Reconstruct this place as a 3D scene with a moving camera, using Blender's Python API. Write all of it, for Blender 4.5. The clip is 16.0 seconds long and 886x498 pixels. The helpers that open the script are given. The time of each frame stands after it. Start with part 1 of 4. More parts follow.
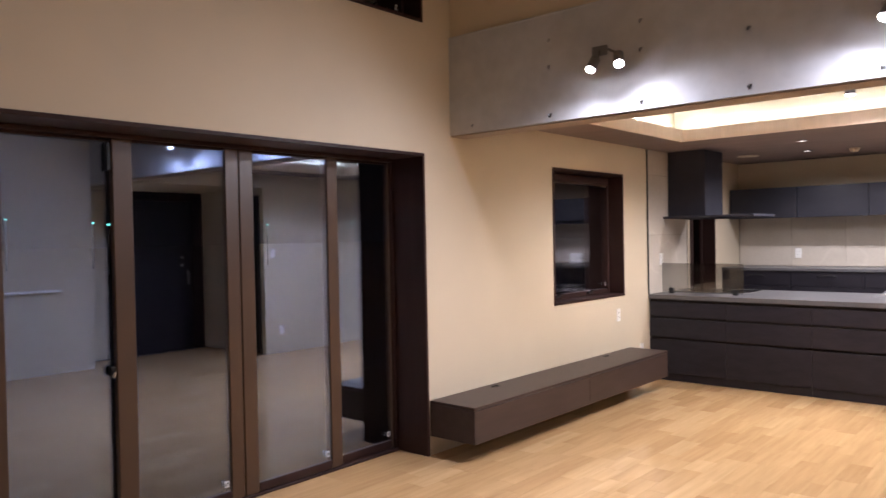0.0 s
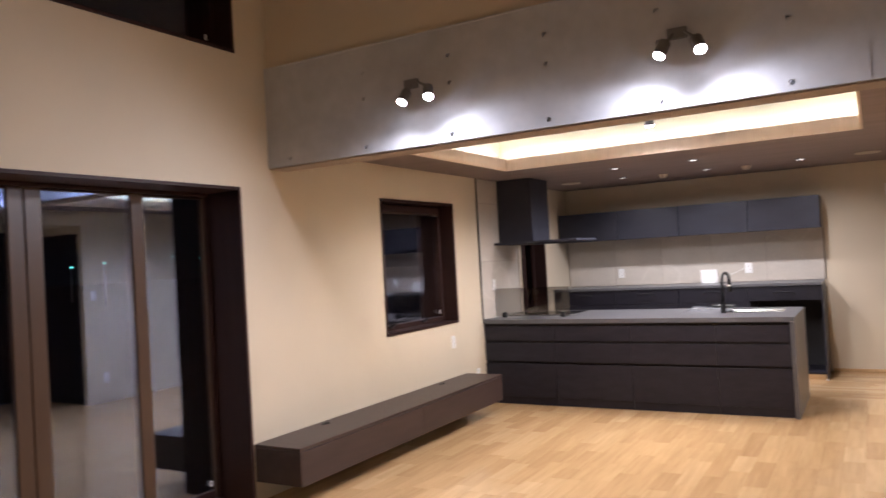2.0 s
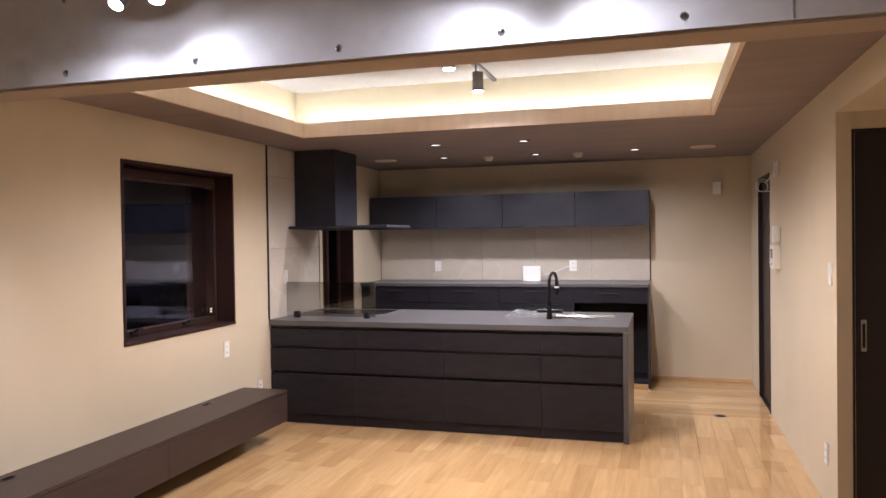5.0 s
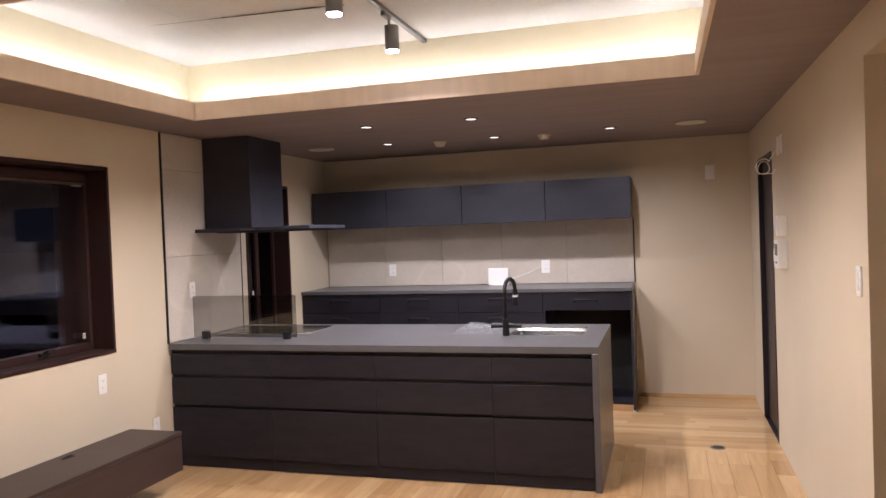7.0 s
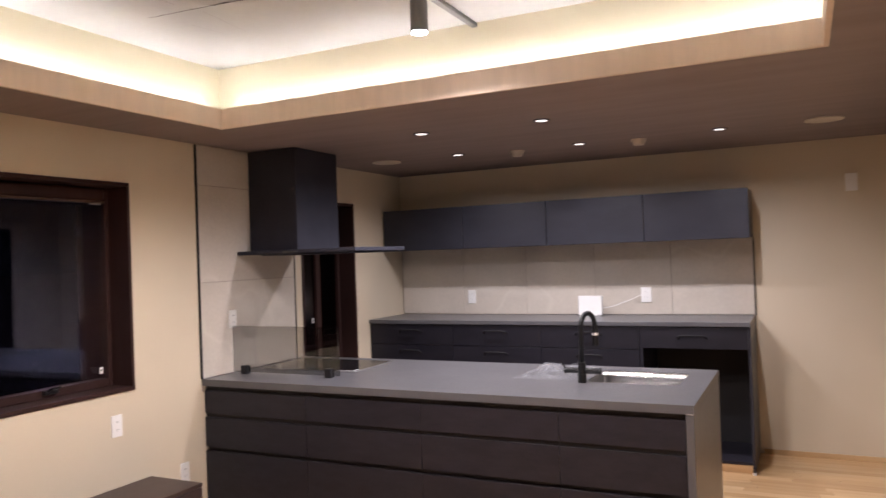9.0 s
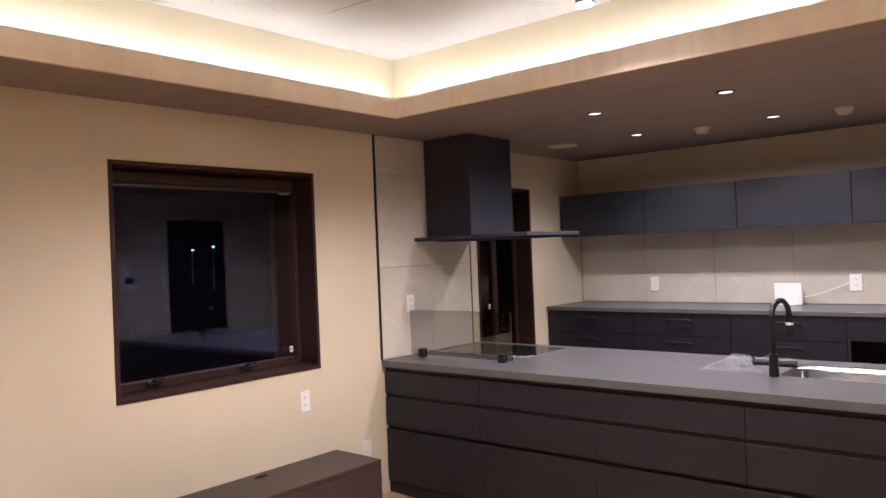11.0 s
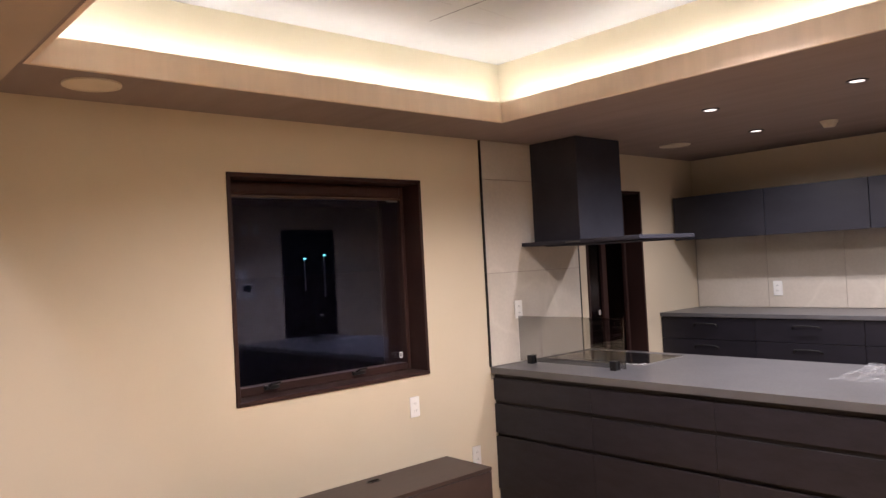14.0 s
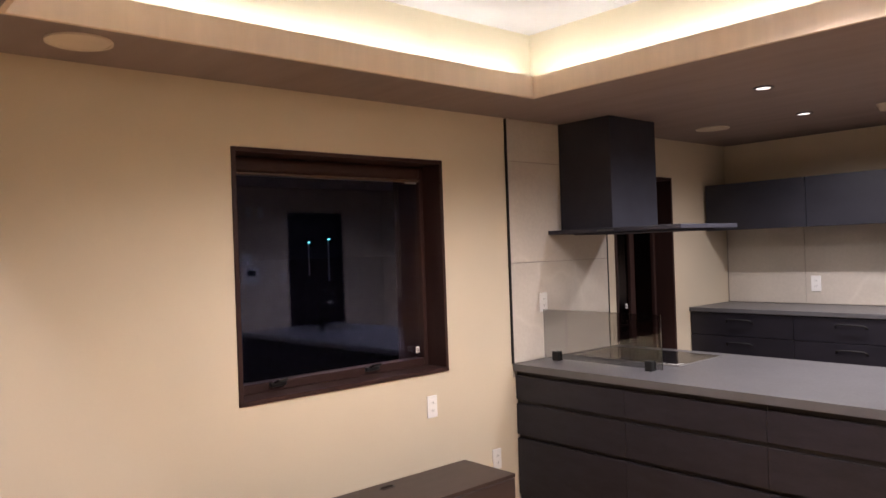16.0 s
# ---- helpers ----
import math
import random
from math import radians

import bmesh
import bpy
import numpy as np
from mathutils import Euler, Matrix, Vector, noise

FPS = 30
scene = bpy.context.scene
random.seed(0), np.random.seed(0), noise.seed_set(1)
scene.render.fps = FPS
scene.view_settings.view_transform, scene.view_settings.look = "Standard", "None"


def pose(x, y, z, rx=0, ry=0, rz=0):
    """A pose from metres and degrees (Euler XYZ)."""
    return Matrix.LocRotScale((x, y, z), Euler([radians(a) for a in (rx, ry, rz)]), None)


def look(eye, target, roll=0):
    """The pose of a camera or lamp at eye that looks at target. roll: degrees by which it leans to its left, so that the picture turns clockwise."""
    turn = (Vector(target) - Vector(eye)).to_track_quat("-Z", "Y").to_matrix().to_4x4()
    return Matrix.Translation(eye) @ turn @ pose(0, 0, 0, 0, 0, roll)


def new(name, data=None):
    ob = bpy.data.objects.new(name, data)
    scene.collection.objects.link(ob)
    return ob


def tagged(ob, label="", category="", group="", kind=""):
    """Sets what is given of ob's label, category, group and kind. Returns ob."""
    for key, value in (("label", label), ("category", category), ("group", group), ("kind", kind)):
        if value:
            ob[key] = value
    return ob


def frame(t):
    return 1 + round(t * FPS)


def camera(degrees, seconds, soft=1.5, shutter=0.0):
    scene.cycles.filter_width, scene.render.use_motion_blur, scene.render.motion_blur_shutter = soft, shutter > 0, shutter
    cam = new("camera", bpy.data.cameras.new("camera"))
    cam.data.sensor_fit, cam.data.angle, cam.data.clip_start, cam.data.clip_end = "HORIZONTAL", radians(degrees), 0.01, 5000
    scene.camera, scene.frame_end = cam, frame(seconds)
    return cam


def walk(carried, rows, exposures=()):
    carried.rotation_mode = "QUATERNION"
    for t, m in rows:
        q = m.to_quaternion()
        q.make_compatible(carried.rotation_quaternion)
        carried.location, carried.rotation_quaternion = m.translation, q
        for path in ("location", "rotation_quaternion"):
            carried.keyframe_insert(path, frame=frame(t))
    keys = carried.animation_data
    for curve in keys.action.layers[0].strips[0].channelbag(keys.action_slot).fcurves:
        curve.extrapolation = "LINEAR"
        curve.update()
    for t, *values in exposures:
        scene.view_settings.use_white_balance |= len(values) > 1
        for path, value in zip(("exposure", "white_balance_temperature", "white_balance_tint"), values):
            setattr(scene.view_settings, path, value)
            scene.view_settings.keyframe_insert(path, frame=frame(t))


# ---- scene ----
cam = camera(61.5, 16.0, soft=1.5, shutter=0.4)
PATH = [
    (0, (3.476, -4.028, 1.525), (2.164, -2.519, 1.492), -1.1),
    (0.5, (3.551, -4.018, 1.538), (2.313, -2.447, 1.512), -2.2),
    (1, (3.583, -4.02, 1.534), (2.364, -2.434, 1.541), -3.0),
    (1.5, (3.62, -3.964, 1.535), (2.458, -2.337, 1.579), -3.6),
    (2, (3.638, -3.848, 1.538), (2.638, -2.116, 1.569), -3.2),
    (2.5, (3.523, -3.675, 1.558), (2.717, -1.844, 1.564), -1.6),
    (3, (3.417, -3.507, 1.559), (2.722, -1.631, 1.548), -1.8),
    (3.5, (3.421, -3.253, 1.543), (2.759, -1.366, 1.539), -3.2),
    (4, (3.433, -3.024, 1.58), (2.734, -1.15, 1.599), -3.6),
    (4.5, (3.352, -2.803, 1.547), (2.661, -0.926, 1.539), -1.9),
    (5, (3.27, -2.519, 1.577), (2.704, -0.601, 1.546), -0.8),
    (7.5, (3.432, -1.009, 1.6), (2.839, 0.901, 1.56), -2.8),
    (8, (3.428, -0.742, 1.601), (2.772, 1.147, 1.587), -2.7),
    (8.5, (3.407, -0.526, 1.618), (2.717, 1.351, 1.635), -1.8),
    (9, (3.507, -0.391, 1.618), (2.631, 1.407, 1.637), -2.0),
    (9.5, (3.567, -0.32, 1.593), (2.512, 1.379, 1.602), -2.5),
    (10, (3.565, -0.294, 1.586), (2.394, 1.327, 1.585), -2.5),
    (12.5, (3.524, -0.307, 1.583), (2.145, 1.141, 1.622), -2.2),
    (13, (3.519, -0.32, 1.585), (2.106, 1.095, 1.624), -2.1),
    (13.5, (3.528, -0.304, 1.579), (2.076, 1.072, 1.616), -2.2),
    (14, (3.514, -0.277, 1.581), (2.02, 1.052, 1.621), -3.0),
    (14.5, (3.38, -0.217, 1.607), (1.885, 1.11, 1.664), -3.0),
    (15, (3.208, -0.173, 1.613), (1.722, 1.164, 1.679), -3.0),
    (15.5, (3.16, -0.161, 1.622), (1.677, 1.18, 1.674), -2.8),
    (16, (3.169, -0.111, 1.596), (1.667, 1.21, 1.599), -2.0),
]
walk(cam, [(t, look(eye, target, roll)) for t, eye, target, roll in PATH], [(0, 2.66, 5950, 20), (3, 2.55, 5850, 19), (5, 2.44, 6050, 20), (9, 2.43, 6030, 22), (16, 2.42, 6250, 21)])

# ---- light ----
world = bpy.data.worlds.new("night")
scene.world = world
world.use_nodes = True
world.node_tree.nodes["Background"].inputs[0].default_value = (0.10, 0.16, 0.30, 1)
world.node_tree.nodes["Background"].inputs[1].default_value = 0.0003

WARM = (1.0, 0.915, 0.81)
NEUTRAL = (0.99, 0.98, 0.99)
SOFT_WHITE = (1.0, 0.955, 0.90)
BEAM_SPOT_W, DOWN_W, TRACK_W, COVE_GLOW = 18.0, 12.8, 36.0, 6.0


def spot(name, eye, target, watts, size, colour, blend=0.3, radius=0.03):
    d = bpy.data.lights.new(name, "SPOT")
    d.energy, d.spot_size, d.spot_blend, d.color, d.shadow_soft_size = watts, radians(size), blend, colour, radius
    ob = new(name, d)
    ob.matrix_world = look(eye, target)
    return ob


# ---- materials ----
def shader(name):
    m = bpy.data.materials.new(name)
    m.use_nodes = True
    nt = m.node_tree
    return m, nt, nt.nodes["Principled BSDF"]


def node(nt, kind, **inputs):
    n = nt.nodes.new(kind)
    for key, value in inputs.items():
        n.inputs[key.replace("_", " ")].default_value = value
    return n


def coords(nt, scale=(1, 1, 1)):
    g = nt.nodes.new("ShaderNodeNewGeometry")
    m = node(nt, "ShaderNodeMapping", Scale=scale)
    nt.links.new(g.outputs["Position"], m.inputs["Vector"])
    return m.outputs["Vector"]


def noise_tex(nt, vec, scale, detail=4.0, rough=0.55):
    n = node(nt, "ShaderNodeTexNoise", Scale=scale, Detail=detail, Roughness=rough)
    nt.links.new(vec, n.inputs["Vector"])
    return n.outputs["Fac"]


def ramp(nt, fac, stops):
    r = nt.nodes.new("ShaderNodeValToRGB")
    els = r.color_ramp.elements
    while len(els) < len(stops):
        els.new(0.5)
    for e, (p, c) in zip(els, stops):
        e.position, e.color = p, (*c, 1)
    nt.links.new(fac, r.inputs["Fac"])
    return r.outputs["Color"]


def mix(nt, fac, a, b, how="MIX"):
    n = nt.nodes.new("ShaderNodeMix")
    n.data_type, n.blend_type = "RGBA", how
    for socket, v in ((n.inputs[0], fac), (n.inputs[6], a), (n.inputs[7], b)):
        if isinstance(v, (int, float)):
            socket.default_value = v
        elif isinstance(v, tuple):
            socket.default_value = (*v, 1)
        else:
            nt.links.new(v, socket)
    return n.outputs[2]


def bump(nt, bsdf, height, strength, distance=0.002):
    b = node(nt, "ShaderNodeBump", Strength=strength, Distance=distance)
    nt.links.new(height, b.inputs["Height"])
    nt.links.new(b.outputs["Normal"], bsdf.inputs["Normal"])


def surface(name, base, rough=0.5, vary=0.12, large=1.5, fine=60.0, relief=0.15, stretch=(1, 1, 1), metal=0.0, spread=0.08, grain=0.5):
    """A painted, mineral or timber surface with blotches and a fine grain."""
    m, nt, b = shader(name)
    v = coords(nt, stretch)
    lo, hi = tuple(c * (1 - vary) for c in base), tuple(min(1, c * (1 + vary)) for c in base)
    blot = noise_tex(nt, v, large, 3)
    grains = noise_tex(nt, v, fine, 5, 0.6)
    col = ramp(nt, blot, [(0.3, lo), (0.7, hi)])
    col = mix(nt, grain * vary * 2, col, ramp(nt, grains, [(0.3, tuple(c * 0.6 for c in base)), (0.7, hi)]))
    nt.links.new(col, b.inputs["Base Color"])
    r = node(nt, "ShaderNodeMapRange")
    r.inputs["To Min"].default_value, r.inputs["To Max"].default_value = rough - spread, rough + spread
    nt.links.new(grains, r.inputs["Value"])
    nt.links.new(r.outputs["Result"], b.inputs["Roughness"])
    b.inputs["Metallic"].default_value = metal
    bump(nt, b, grains, relief)
    return m


def glow(name, colour, strength):
    m, nt, b = shader(name)
    b.inputs["Base Color"].default_value = (0.8, 0.8, 0.8, 1)
    b.inputs["Emission Color"].default_value = (*colour, 1)
    b.inputs["Emission Strength"].default_value = strength
    return m


def glass(name, tint=(1, 1, 1), ior=1.52, sheen=(1, 1, 1)):
    m, nt, b = shader(name)
    b.inputs["Base Color"].default_value = (*tint, 1)
    b.inputs["Transmission Weight"].default_value = 1.0
    b.inputs["Roughness"].default_value = 0.0
    b.inputs["IOR"].default_value = ior
    b.inputs["Specular Tint"].default_value = (*sheen, 1)
    return m


def stone_tile():
    """Grey-beige stone with cloudy patches and thin pale veins; each tile differs."""
    m, nt, b = shader("grey_beige_stone_tile")
    geo, oi = nt.nodes.new("ShaderNodeNewGeometry"), nt.nodes.new("ShaderNodeObjectInfo")
    shift = nt.nodes.new("ShaderNodeVectorMath")
    shift.operation = "SCALE"
    shift.inputs[0].default_value = (5.0, 9.0, 3.0)
    nt.links.new(oi.outputs["Random"], shift.inputs["Scale"])
    place = nt.nodes.new("ShaderNodeVectorMath")
    nt.links.new(geo.outputs["Position"], place.inputs[0])
    nt.links.new(shift.outputs[0], place.inputs[1])
    v = place.outputs[0]
    cloud, grain, vein = noise_tex(nt, v, 2.4, 5), noise_tex(nt, v, 45, 5), noise_tex(nt, v, 0.7, 3, 0.5)
    col = ramp(nt, cloud, [(0.3, (0.50, 0.45, 0.385)), (0.7, (0.60, 0.545, 0.475))])
    col = mix(nt, 0.2, col, ramp(nt, grain, [(0.3, (0.44, 0.40, 0.35)), (0.7, (0.64, 0.58, 0.51))]))
    line = ramp(nt, vein, [(0.490, (0, 0, 0)), (0.5, (1, 1, 1)), (0.510, (0, 0, 0))])
    half = mix(nt, 0.22, (0.0, 0.0, 0.0), line)
    col = mix(nt, half, col, (0.74, 0.69, 0.61))
    nt.links.new(col, b.inputs["Base Color"])
    b.inputs["Roughness"].default_value = 0.042
    bump(nt, b, grain, 0.08)
    return m


def film_material():
    """Thin clear plastic: mostly see-through, with white creases and gloss."""
    m, nt, b = shader("clear_plastic_film")
    b.inputs["Base Color"].default_value = (0.5, 0.51, 0.53, 1)
    b.inputs["Roughness"].default_value = 0.18
    clear = nt.nodes.new("ShaderNodeBsdfTransparent")
    both = nt.nodes.new("ShaderNodeMixShader")
    fac = node(nt, "ShaderNodeMapRange")
    fac.inputs["From Min"].default_value, fac.inputs["From Max"].default_value = 0.4, 0.65
    fac.inputs["To Min"].default_value, fac.inputs["To Max"].default_value = 0.01, 0.20
    nt.links.new(noise_tex(nt, coords(nt), 28, 4), fac.inputs["Value"])
    nt.links.new(fac.outputs["Result"], both.inputs[0])
    nt.links.new(clear.outputs[0], both.inputs[1])
    nt.links.new(b.outputs[0], both.inputs[2])
    nt.links.new(both.outputs[0], nt.nodes["Material Output"].inputs["Surface"])
    return m


def plank_material(name, along):
    """Oak strips: the tone changes from piece to piece, the grain runs along the piece."""
    m, nt, b = shader(name)
    oi, geo = nt.nodes.new("ShaderNodeObjectInfo"), nt.nodes.new("ShaderNodeNewGeometry")
    add = nt.nodes.new("ShaderNodeMath")
    add.operation = "ADD"
    nt.links.new(oi.outputs["Random"], add.inputs[0])
    nt.links.new(geo.outputs["Random Per Island"], add.inputs[1])
    fr = nt.nodes.new("ShaderNodeMath")
    fr.operation = "FRACT"
    nt.links.new(add.outputs[0], fr.inputs[0])
    shift = nt.nodes.new("ShaderNodeVectorMath")
    shift.operation = "SCALE"
    shift.inputs[0].default_value = (7.3, 3.1, 0)
    nt.links.new(fr.outputs[0], shift.inputs["Scale"])
    place = nt.nodes.new("ShaderNodeVectorMath")
    nt.links.new(geo.outputs["Position"], place.inputs[0])
    nt.links.new(shift.outputs[0], place.inputs[1])
    mp = node(nt, "ShaderNodeMapping", Scale=(26, 1.6, 1) if along == "y" else (1.6, 26, 1))
    nt.links.new(place.outputs[0], mp.inputs["Vector"])
    grains = noise_tex(nt, mp.outputs[0], 1.0, 6, 0.62)
    mp2 = node(nt, "ShaderNodeMapping", Scale=(5, 0.8, 1) if along == "y" else (0.8, 5, 1))
    nt.links.new(place.outputs[0], mp2.inputs["Vector"])
    bands = noise_tex(nt, mp2.outputs[0], 1.0, 3)
    tone = ramp(nt, fr.outputs[0], [(0.0, OAK[0]), (0.35, OAK[1]), (0.75, OAK[2]), (1.0, OAK[3])])
    col = mix(nt, 0.45, tone, ramp(nt, grains, [(0.3, (0.62, 0.58, 0.52)), (0.65, (1, 1, 1))]), "MULTIPLY")
    col = mix(nt, 0.35, col, ramp(nt, bands, [(0.35, (0.72, 0.66, 0.6)), (0.6, (1, 1, 1))]), "MULTIPLY")
    nt.links.new(col, b.inputs["Base Color"])
    b.inputs["Roughness"].default_value = 0.042
    bump(nt, b, grains, 0.12, 0.001)
    return m


OAK = ((0.555, 0.345, 0.168), (0.605, 0.388, 0.195), (0.645, 0.423, 0.216), (0.69, 0.47, 0.253))
OAK_Y, OAK_X = plank_material("oak_lengthwise", "y"), plank_material("oak_crosswise", "x")
PLASTER = surface("beige_plaster", (0.612, 0.530, 0.402), 0.85, 0.05, 0.8, 160, 0.25, spread=0.03)
WHITE_CEILING = surface("white_concrete_ceiling", (0.50, 0.510, 0.490), 0.8, 0.09, 1.3, 30, 0.2)
DARK_CEILING = surface("dark_timber_ceiling", (0.232, 0.184, 0.177), 0.7, 0.10, 1.2, 40, 0.12, (1, 6, 1))
LIP_WOOD = surface("pale_cove_timber", (0.73, 0.595, 0.475), 0.6, 0.05, 3, 30, 0.08, (6, 6, 0.6))
COVE_PAPER = surface("cove_wallpaper", (0.72, 0.665, 0.49), 0.85, 0.05, 1, 120, 0.2)
BROWN_FRAME = surface("dark_brown_frame", (0.035, 0.0165, 0.0142), 0.5, 0.15, 3, 50, 0.08, (4, 4, 0.5))
BROWN_SASH = surface("brown_coated_sash", (0.075, 0.041, 0.024), 0.38, 0.08, 3, 80, 0.05)
DARK_DOOR = surface("blackish_brown_door", (0.016, 0.0098, 0.0145), 0.45, 0.2, 3, 40, 0.08, (8, 8, 0.6))
CHARCOAL = surface("charcoal_cabinet_front", (0.0158, 0.0140, 0.0205), 0.48, 0.34, 7, 45, 0.1, (1, 1, 3))
SLATE = surface("slate_cabinet_front", (0.029, 0.029, 0.038), 0.38, 0.18, 3, 45, 0.08, (1, 1, 2))
SOFFIT = surface("brown_grey_soffit", (0.36, 0.29, 0.235), 0.8, 0.08, 2, 60, 0.15)
GROOVE = surface("groove_black", (0.009, 0.007, 0.0085), 0.7, 0.2)
COUNTER = surface("grey_worktop", (0.092, 0.090, 0.097), 0.32, 0.12, 5, 90, 0.05)
BENCH = surface("brown_grey_bench", (0.052, 0.034, 0.030), 0.40, 0.15, 3, 50, 0.08, (6, 1, 6))
BACK_FRONT = surface("slate_black_drawer_front", (0.0120, 0.0107, 0.0165), 0.48, 0.25, 6, 45, 0.1, (1, 1, 3))
for m, level in ((CHARCOAL, 0.32), (BENCH, 0.32), (SLATE, 0.32), (BACK_FRONT, 0.32), (BROWN_FRAME, 0.2)):
    m.node_tree.nodes["Principled BSDF"].inputs["Specular IOR Level"].default_value = level
STEEL = surface("brushed_steel", (0.48, 0.47, 0.46), 0.48, 0.06, 5, 90, 0.05, (1, 12, 1), 1.0)
POLISHED = surface("polished_steel", (0.78, 0.77, 0.75), 0.17, 0.04, 5, 90, 0.02, metal=1.0, spread=0.04)
BLACK_METAL = surface("matt_black_metal", (0.012, 0.012, 0.013), 0.38, 0.2, 6, 90, 0.05, metal=0.3)
GREY_METAL = surface("grey_lamp_metal", (0.20, 0.20, 0.21), 0.4, 0.1, 6, 90, 0.05, metal=0.7)
HOOD = surface("black_hood_steel", (0.042, 0.042, 0.055), 0.9, 0.15, 3, 60, 0.05)
PULL = surface("dull_black_pull", (0.005, 0.0045, 0.006), 0.75, 0.2, 6, 90, 0.05)
HOOD.node_tree.nodes["Principled BSDF"].inputs["Specular IOR Level"].default_value = 0.08
HOB_GLASS = surface("black_hob_glass", (0.010, 0.010, 0.011), 0.10, 0.1, 3, 60, 0.0, spread=0.02)
WHITE_PLASTIC = surface("white_plastic", (0.84, 0.83, 0.81), 0.35, 0.03, 5, 60, 0.03)
SLOT = surface("socket_slot", (0.05, 0.05, 0.05), 0.5, 0.1)
SCREEN = surface("dark_screen", (0.02, 0.03, 0.035), 0.12, 0.1, spread=0.02)
SPEAKER = surface("speaker_grille", (0.62, 0.55, 0.46), 0.8, 0.06, 5, 300, 0.4)
TILE = stone_tile()
GROUT = surface("tile_grout", (0.34, 0.30, 0.26), 0.8, 0.1)
PANE = glass("coated_window_glass", ior=2.5, sheen=(0.36, 0.50, 1.0))
KITCHEN_PANE = glass("window_glass", ior=1.48, sheen=(0.47, 0.54, 1.0))
OBSCURE = glass("obscure_window_glass", (0.10, 0.08, 0.08), 1.38, (0.6, 0.45, 0.5))
OBSCURE.node_tree.nodes["Principled BSDF"].inputs["Roughness"].default_value = 0.04
SMOKED = glass("smoked_glass", (0.47, 0.46, 0.45))
FILM = film_material()
COVE_LED = glow("cove_led", (1.0, 0.965, 0.885), COVE_GLOW)
LAMP_FACE = glow("spot_lamp_face", (1, 0.98, 0.95), 40)
DOWN_FACE = glow("downlight_face", (1, 0.90, 0.80), 0.34)
STREET_GLOW = glow("street_lamp_glow", (0.12, 0.85, 1.0), 0.8)
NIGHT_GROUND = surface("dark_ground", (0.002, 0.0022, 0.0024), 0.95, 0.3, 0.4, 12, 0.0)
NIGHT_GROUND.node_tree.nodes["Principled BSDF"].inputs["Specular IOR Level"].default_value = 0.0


def concrete():
    m, nt, b = shader("fair_faced_concrete")
    v = coords(nt)
    big, mid, fine = noise_tex(nt, v, 1.6, 4), noise_tex(nt, v, 9, 5), noise_tex(nt, v, 120, 4)
    col = ramp(nt, big, [(0.3, (0.44, 0.45, 0.48)), (0.7, (0.54, 0.55, 0.58))])
    col = mix(nt, 0.35, col, ramp(nt, mid, [(0.35, (0.40, 0.405, 0.425)), (0.7, (0.58, 0.585, 0.605))]))
    nt.links.new(col, b.inputs["Base Color"])
    b.inputs["Roughness"].default_value = 0.62
    bump(nt, b, fine, 0.2)
    return m


CONCRETE = concrete()

# ---- mesh helpers ----
ORIGIN = {}


def box(bm, x0, x1, y0, y1, z0, z1, bevel=0.0, segs=1):
    vs = [bm.verts.new((x, y, z)) for z in (z0, z1) for y in (y0, y1) for x in (x0, x1)]
    fs = [bm.faces.new([vs[i] for i in q]) for q in ((0, 2, 3, 1), (4, 5, 7, 6), (0, 1, 5, 4), (2, 6, 7, 3), (0, 4, 6, 2), (1, 3, 7, 5))]
    if bevel:
        es = list({e for f in fs for e in f.edges})
        bmesh.ops.bevel(bm, geom=es, offset=bevel, segments=segs, affect="EDGES", profile=0.5)
    return bm


def boxed(*dims, bevel=0.0, segs=1):
    return box(bmesh.new(), *dims, bevel=bevel, segs=segs)


def disc(bm, centre, r0, r1, z0, z1, seg=24, axis="z", caps=True):
    """A cylinder or cone along an axis; centre gives the other two coordinates."""
    def at(a, r, h):
        u, v = r * math.cos(a), r * math.sin(a)
        return {"z": (centre[0] + u, centre[1] + v, h), "y": (centre[0] + u, h, centre[1] + v), "x": (h, centre[0] + u, centre[1] + v)}[axis]
    lo = [bm.verts.new(at(2 * math.pi * i / seg, r0, z0)) for i in range(seg)]
    hi = [bm.verts.new(at(2 * math.pi * i / seg, r1, z1)) for i in range(seg)]
    fs = [bm.faces.new((lo[i], lo[(i + 1) % seg], hi[(i + 1) % seg], hi[i])) for i in range(seg)]
    if caps:
        fs += [bm.faces.new(lo[::-1]), bm.faces.new(hi)]
    bmesh.ops.recalc_face_normals(bm, faces=fs)
    return bm


def tube(points, radius, seg=10):
    """A round bar along points."""
    bm = bmesh.new()
    rings, n = [], len(points)
    pts = [Vector(p) for p in points]
    side = None
    for i, p in enumerate(pts):
        way = (pts[min(i + 1, n - 1)] - pts[max(i - 1, 0)]).normalized()
        if side is None:
            side = way.cross(Vector((0, 0, 1)) if abs(way.z) < 0.9 else Vector((1, 0, 0))).normalized()
        side = (side - way * side.dot(way)).normalized()
        up = way.cross(side)
        rings.append([bm.verts.new(p + radius * (math.cos(a) * side + math.sin(a) * up)) for a in (2 * math.pi * k / seg for k in range(seg))])
    for a, b in zip(rings, rings[1:]):
        for k in range(seg):
            bm.faces.new((a[k], a[(k + 1) % seg], b[(k + 1) % seg], b[k]))
    bm.faces.new(rings[0][::-1])
    bm.faces.new(rings[-1])
    bmesh.ops.recalc_face_normals(bm, faces=bm.faces)
    return bm


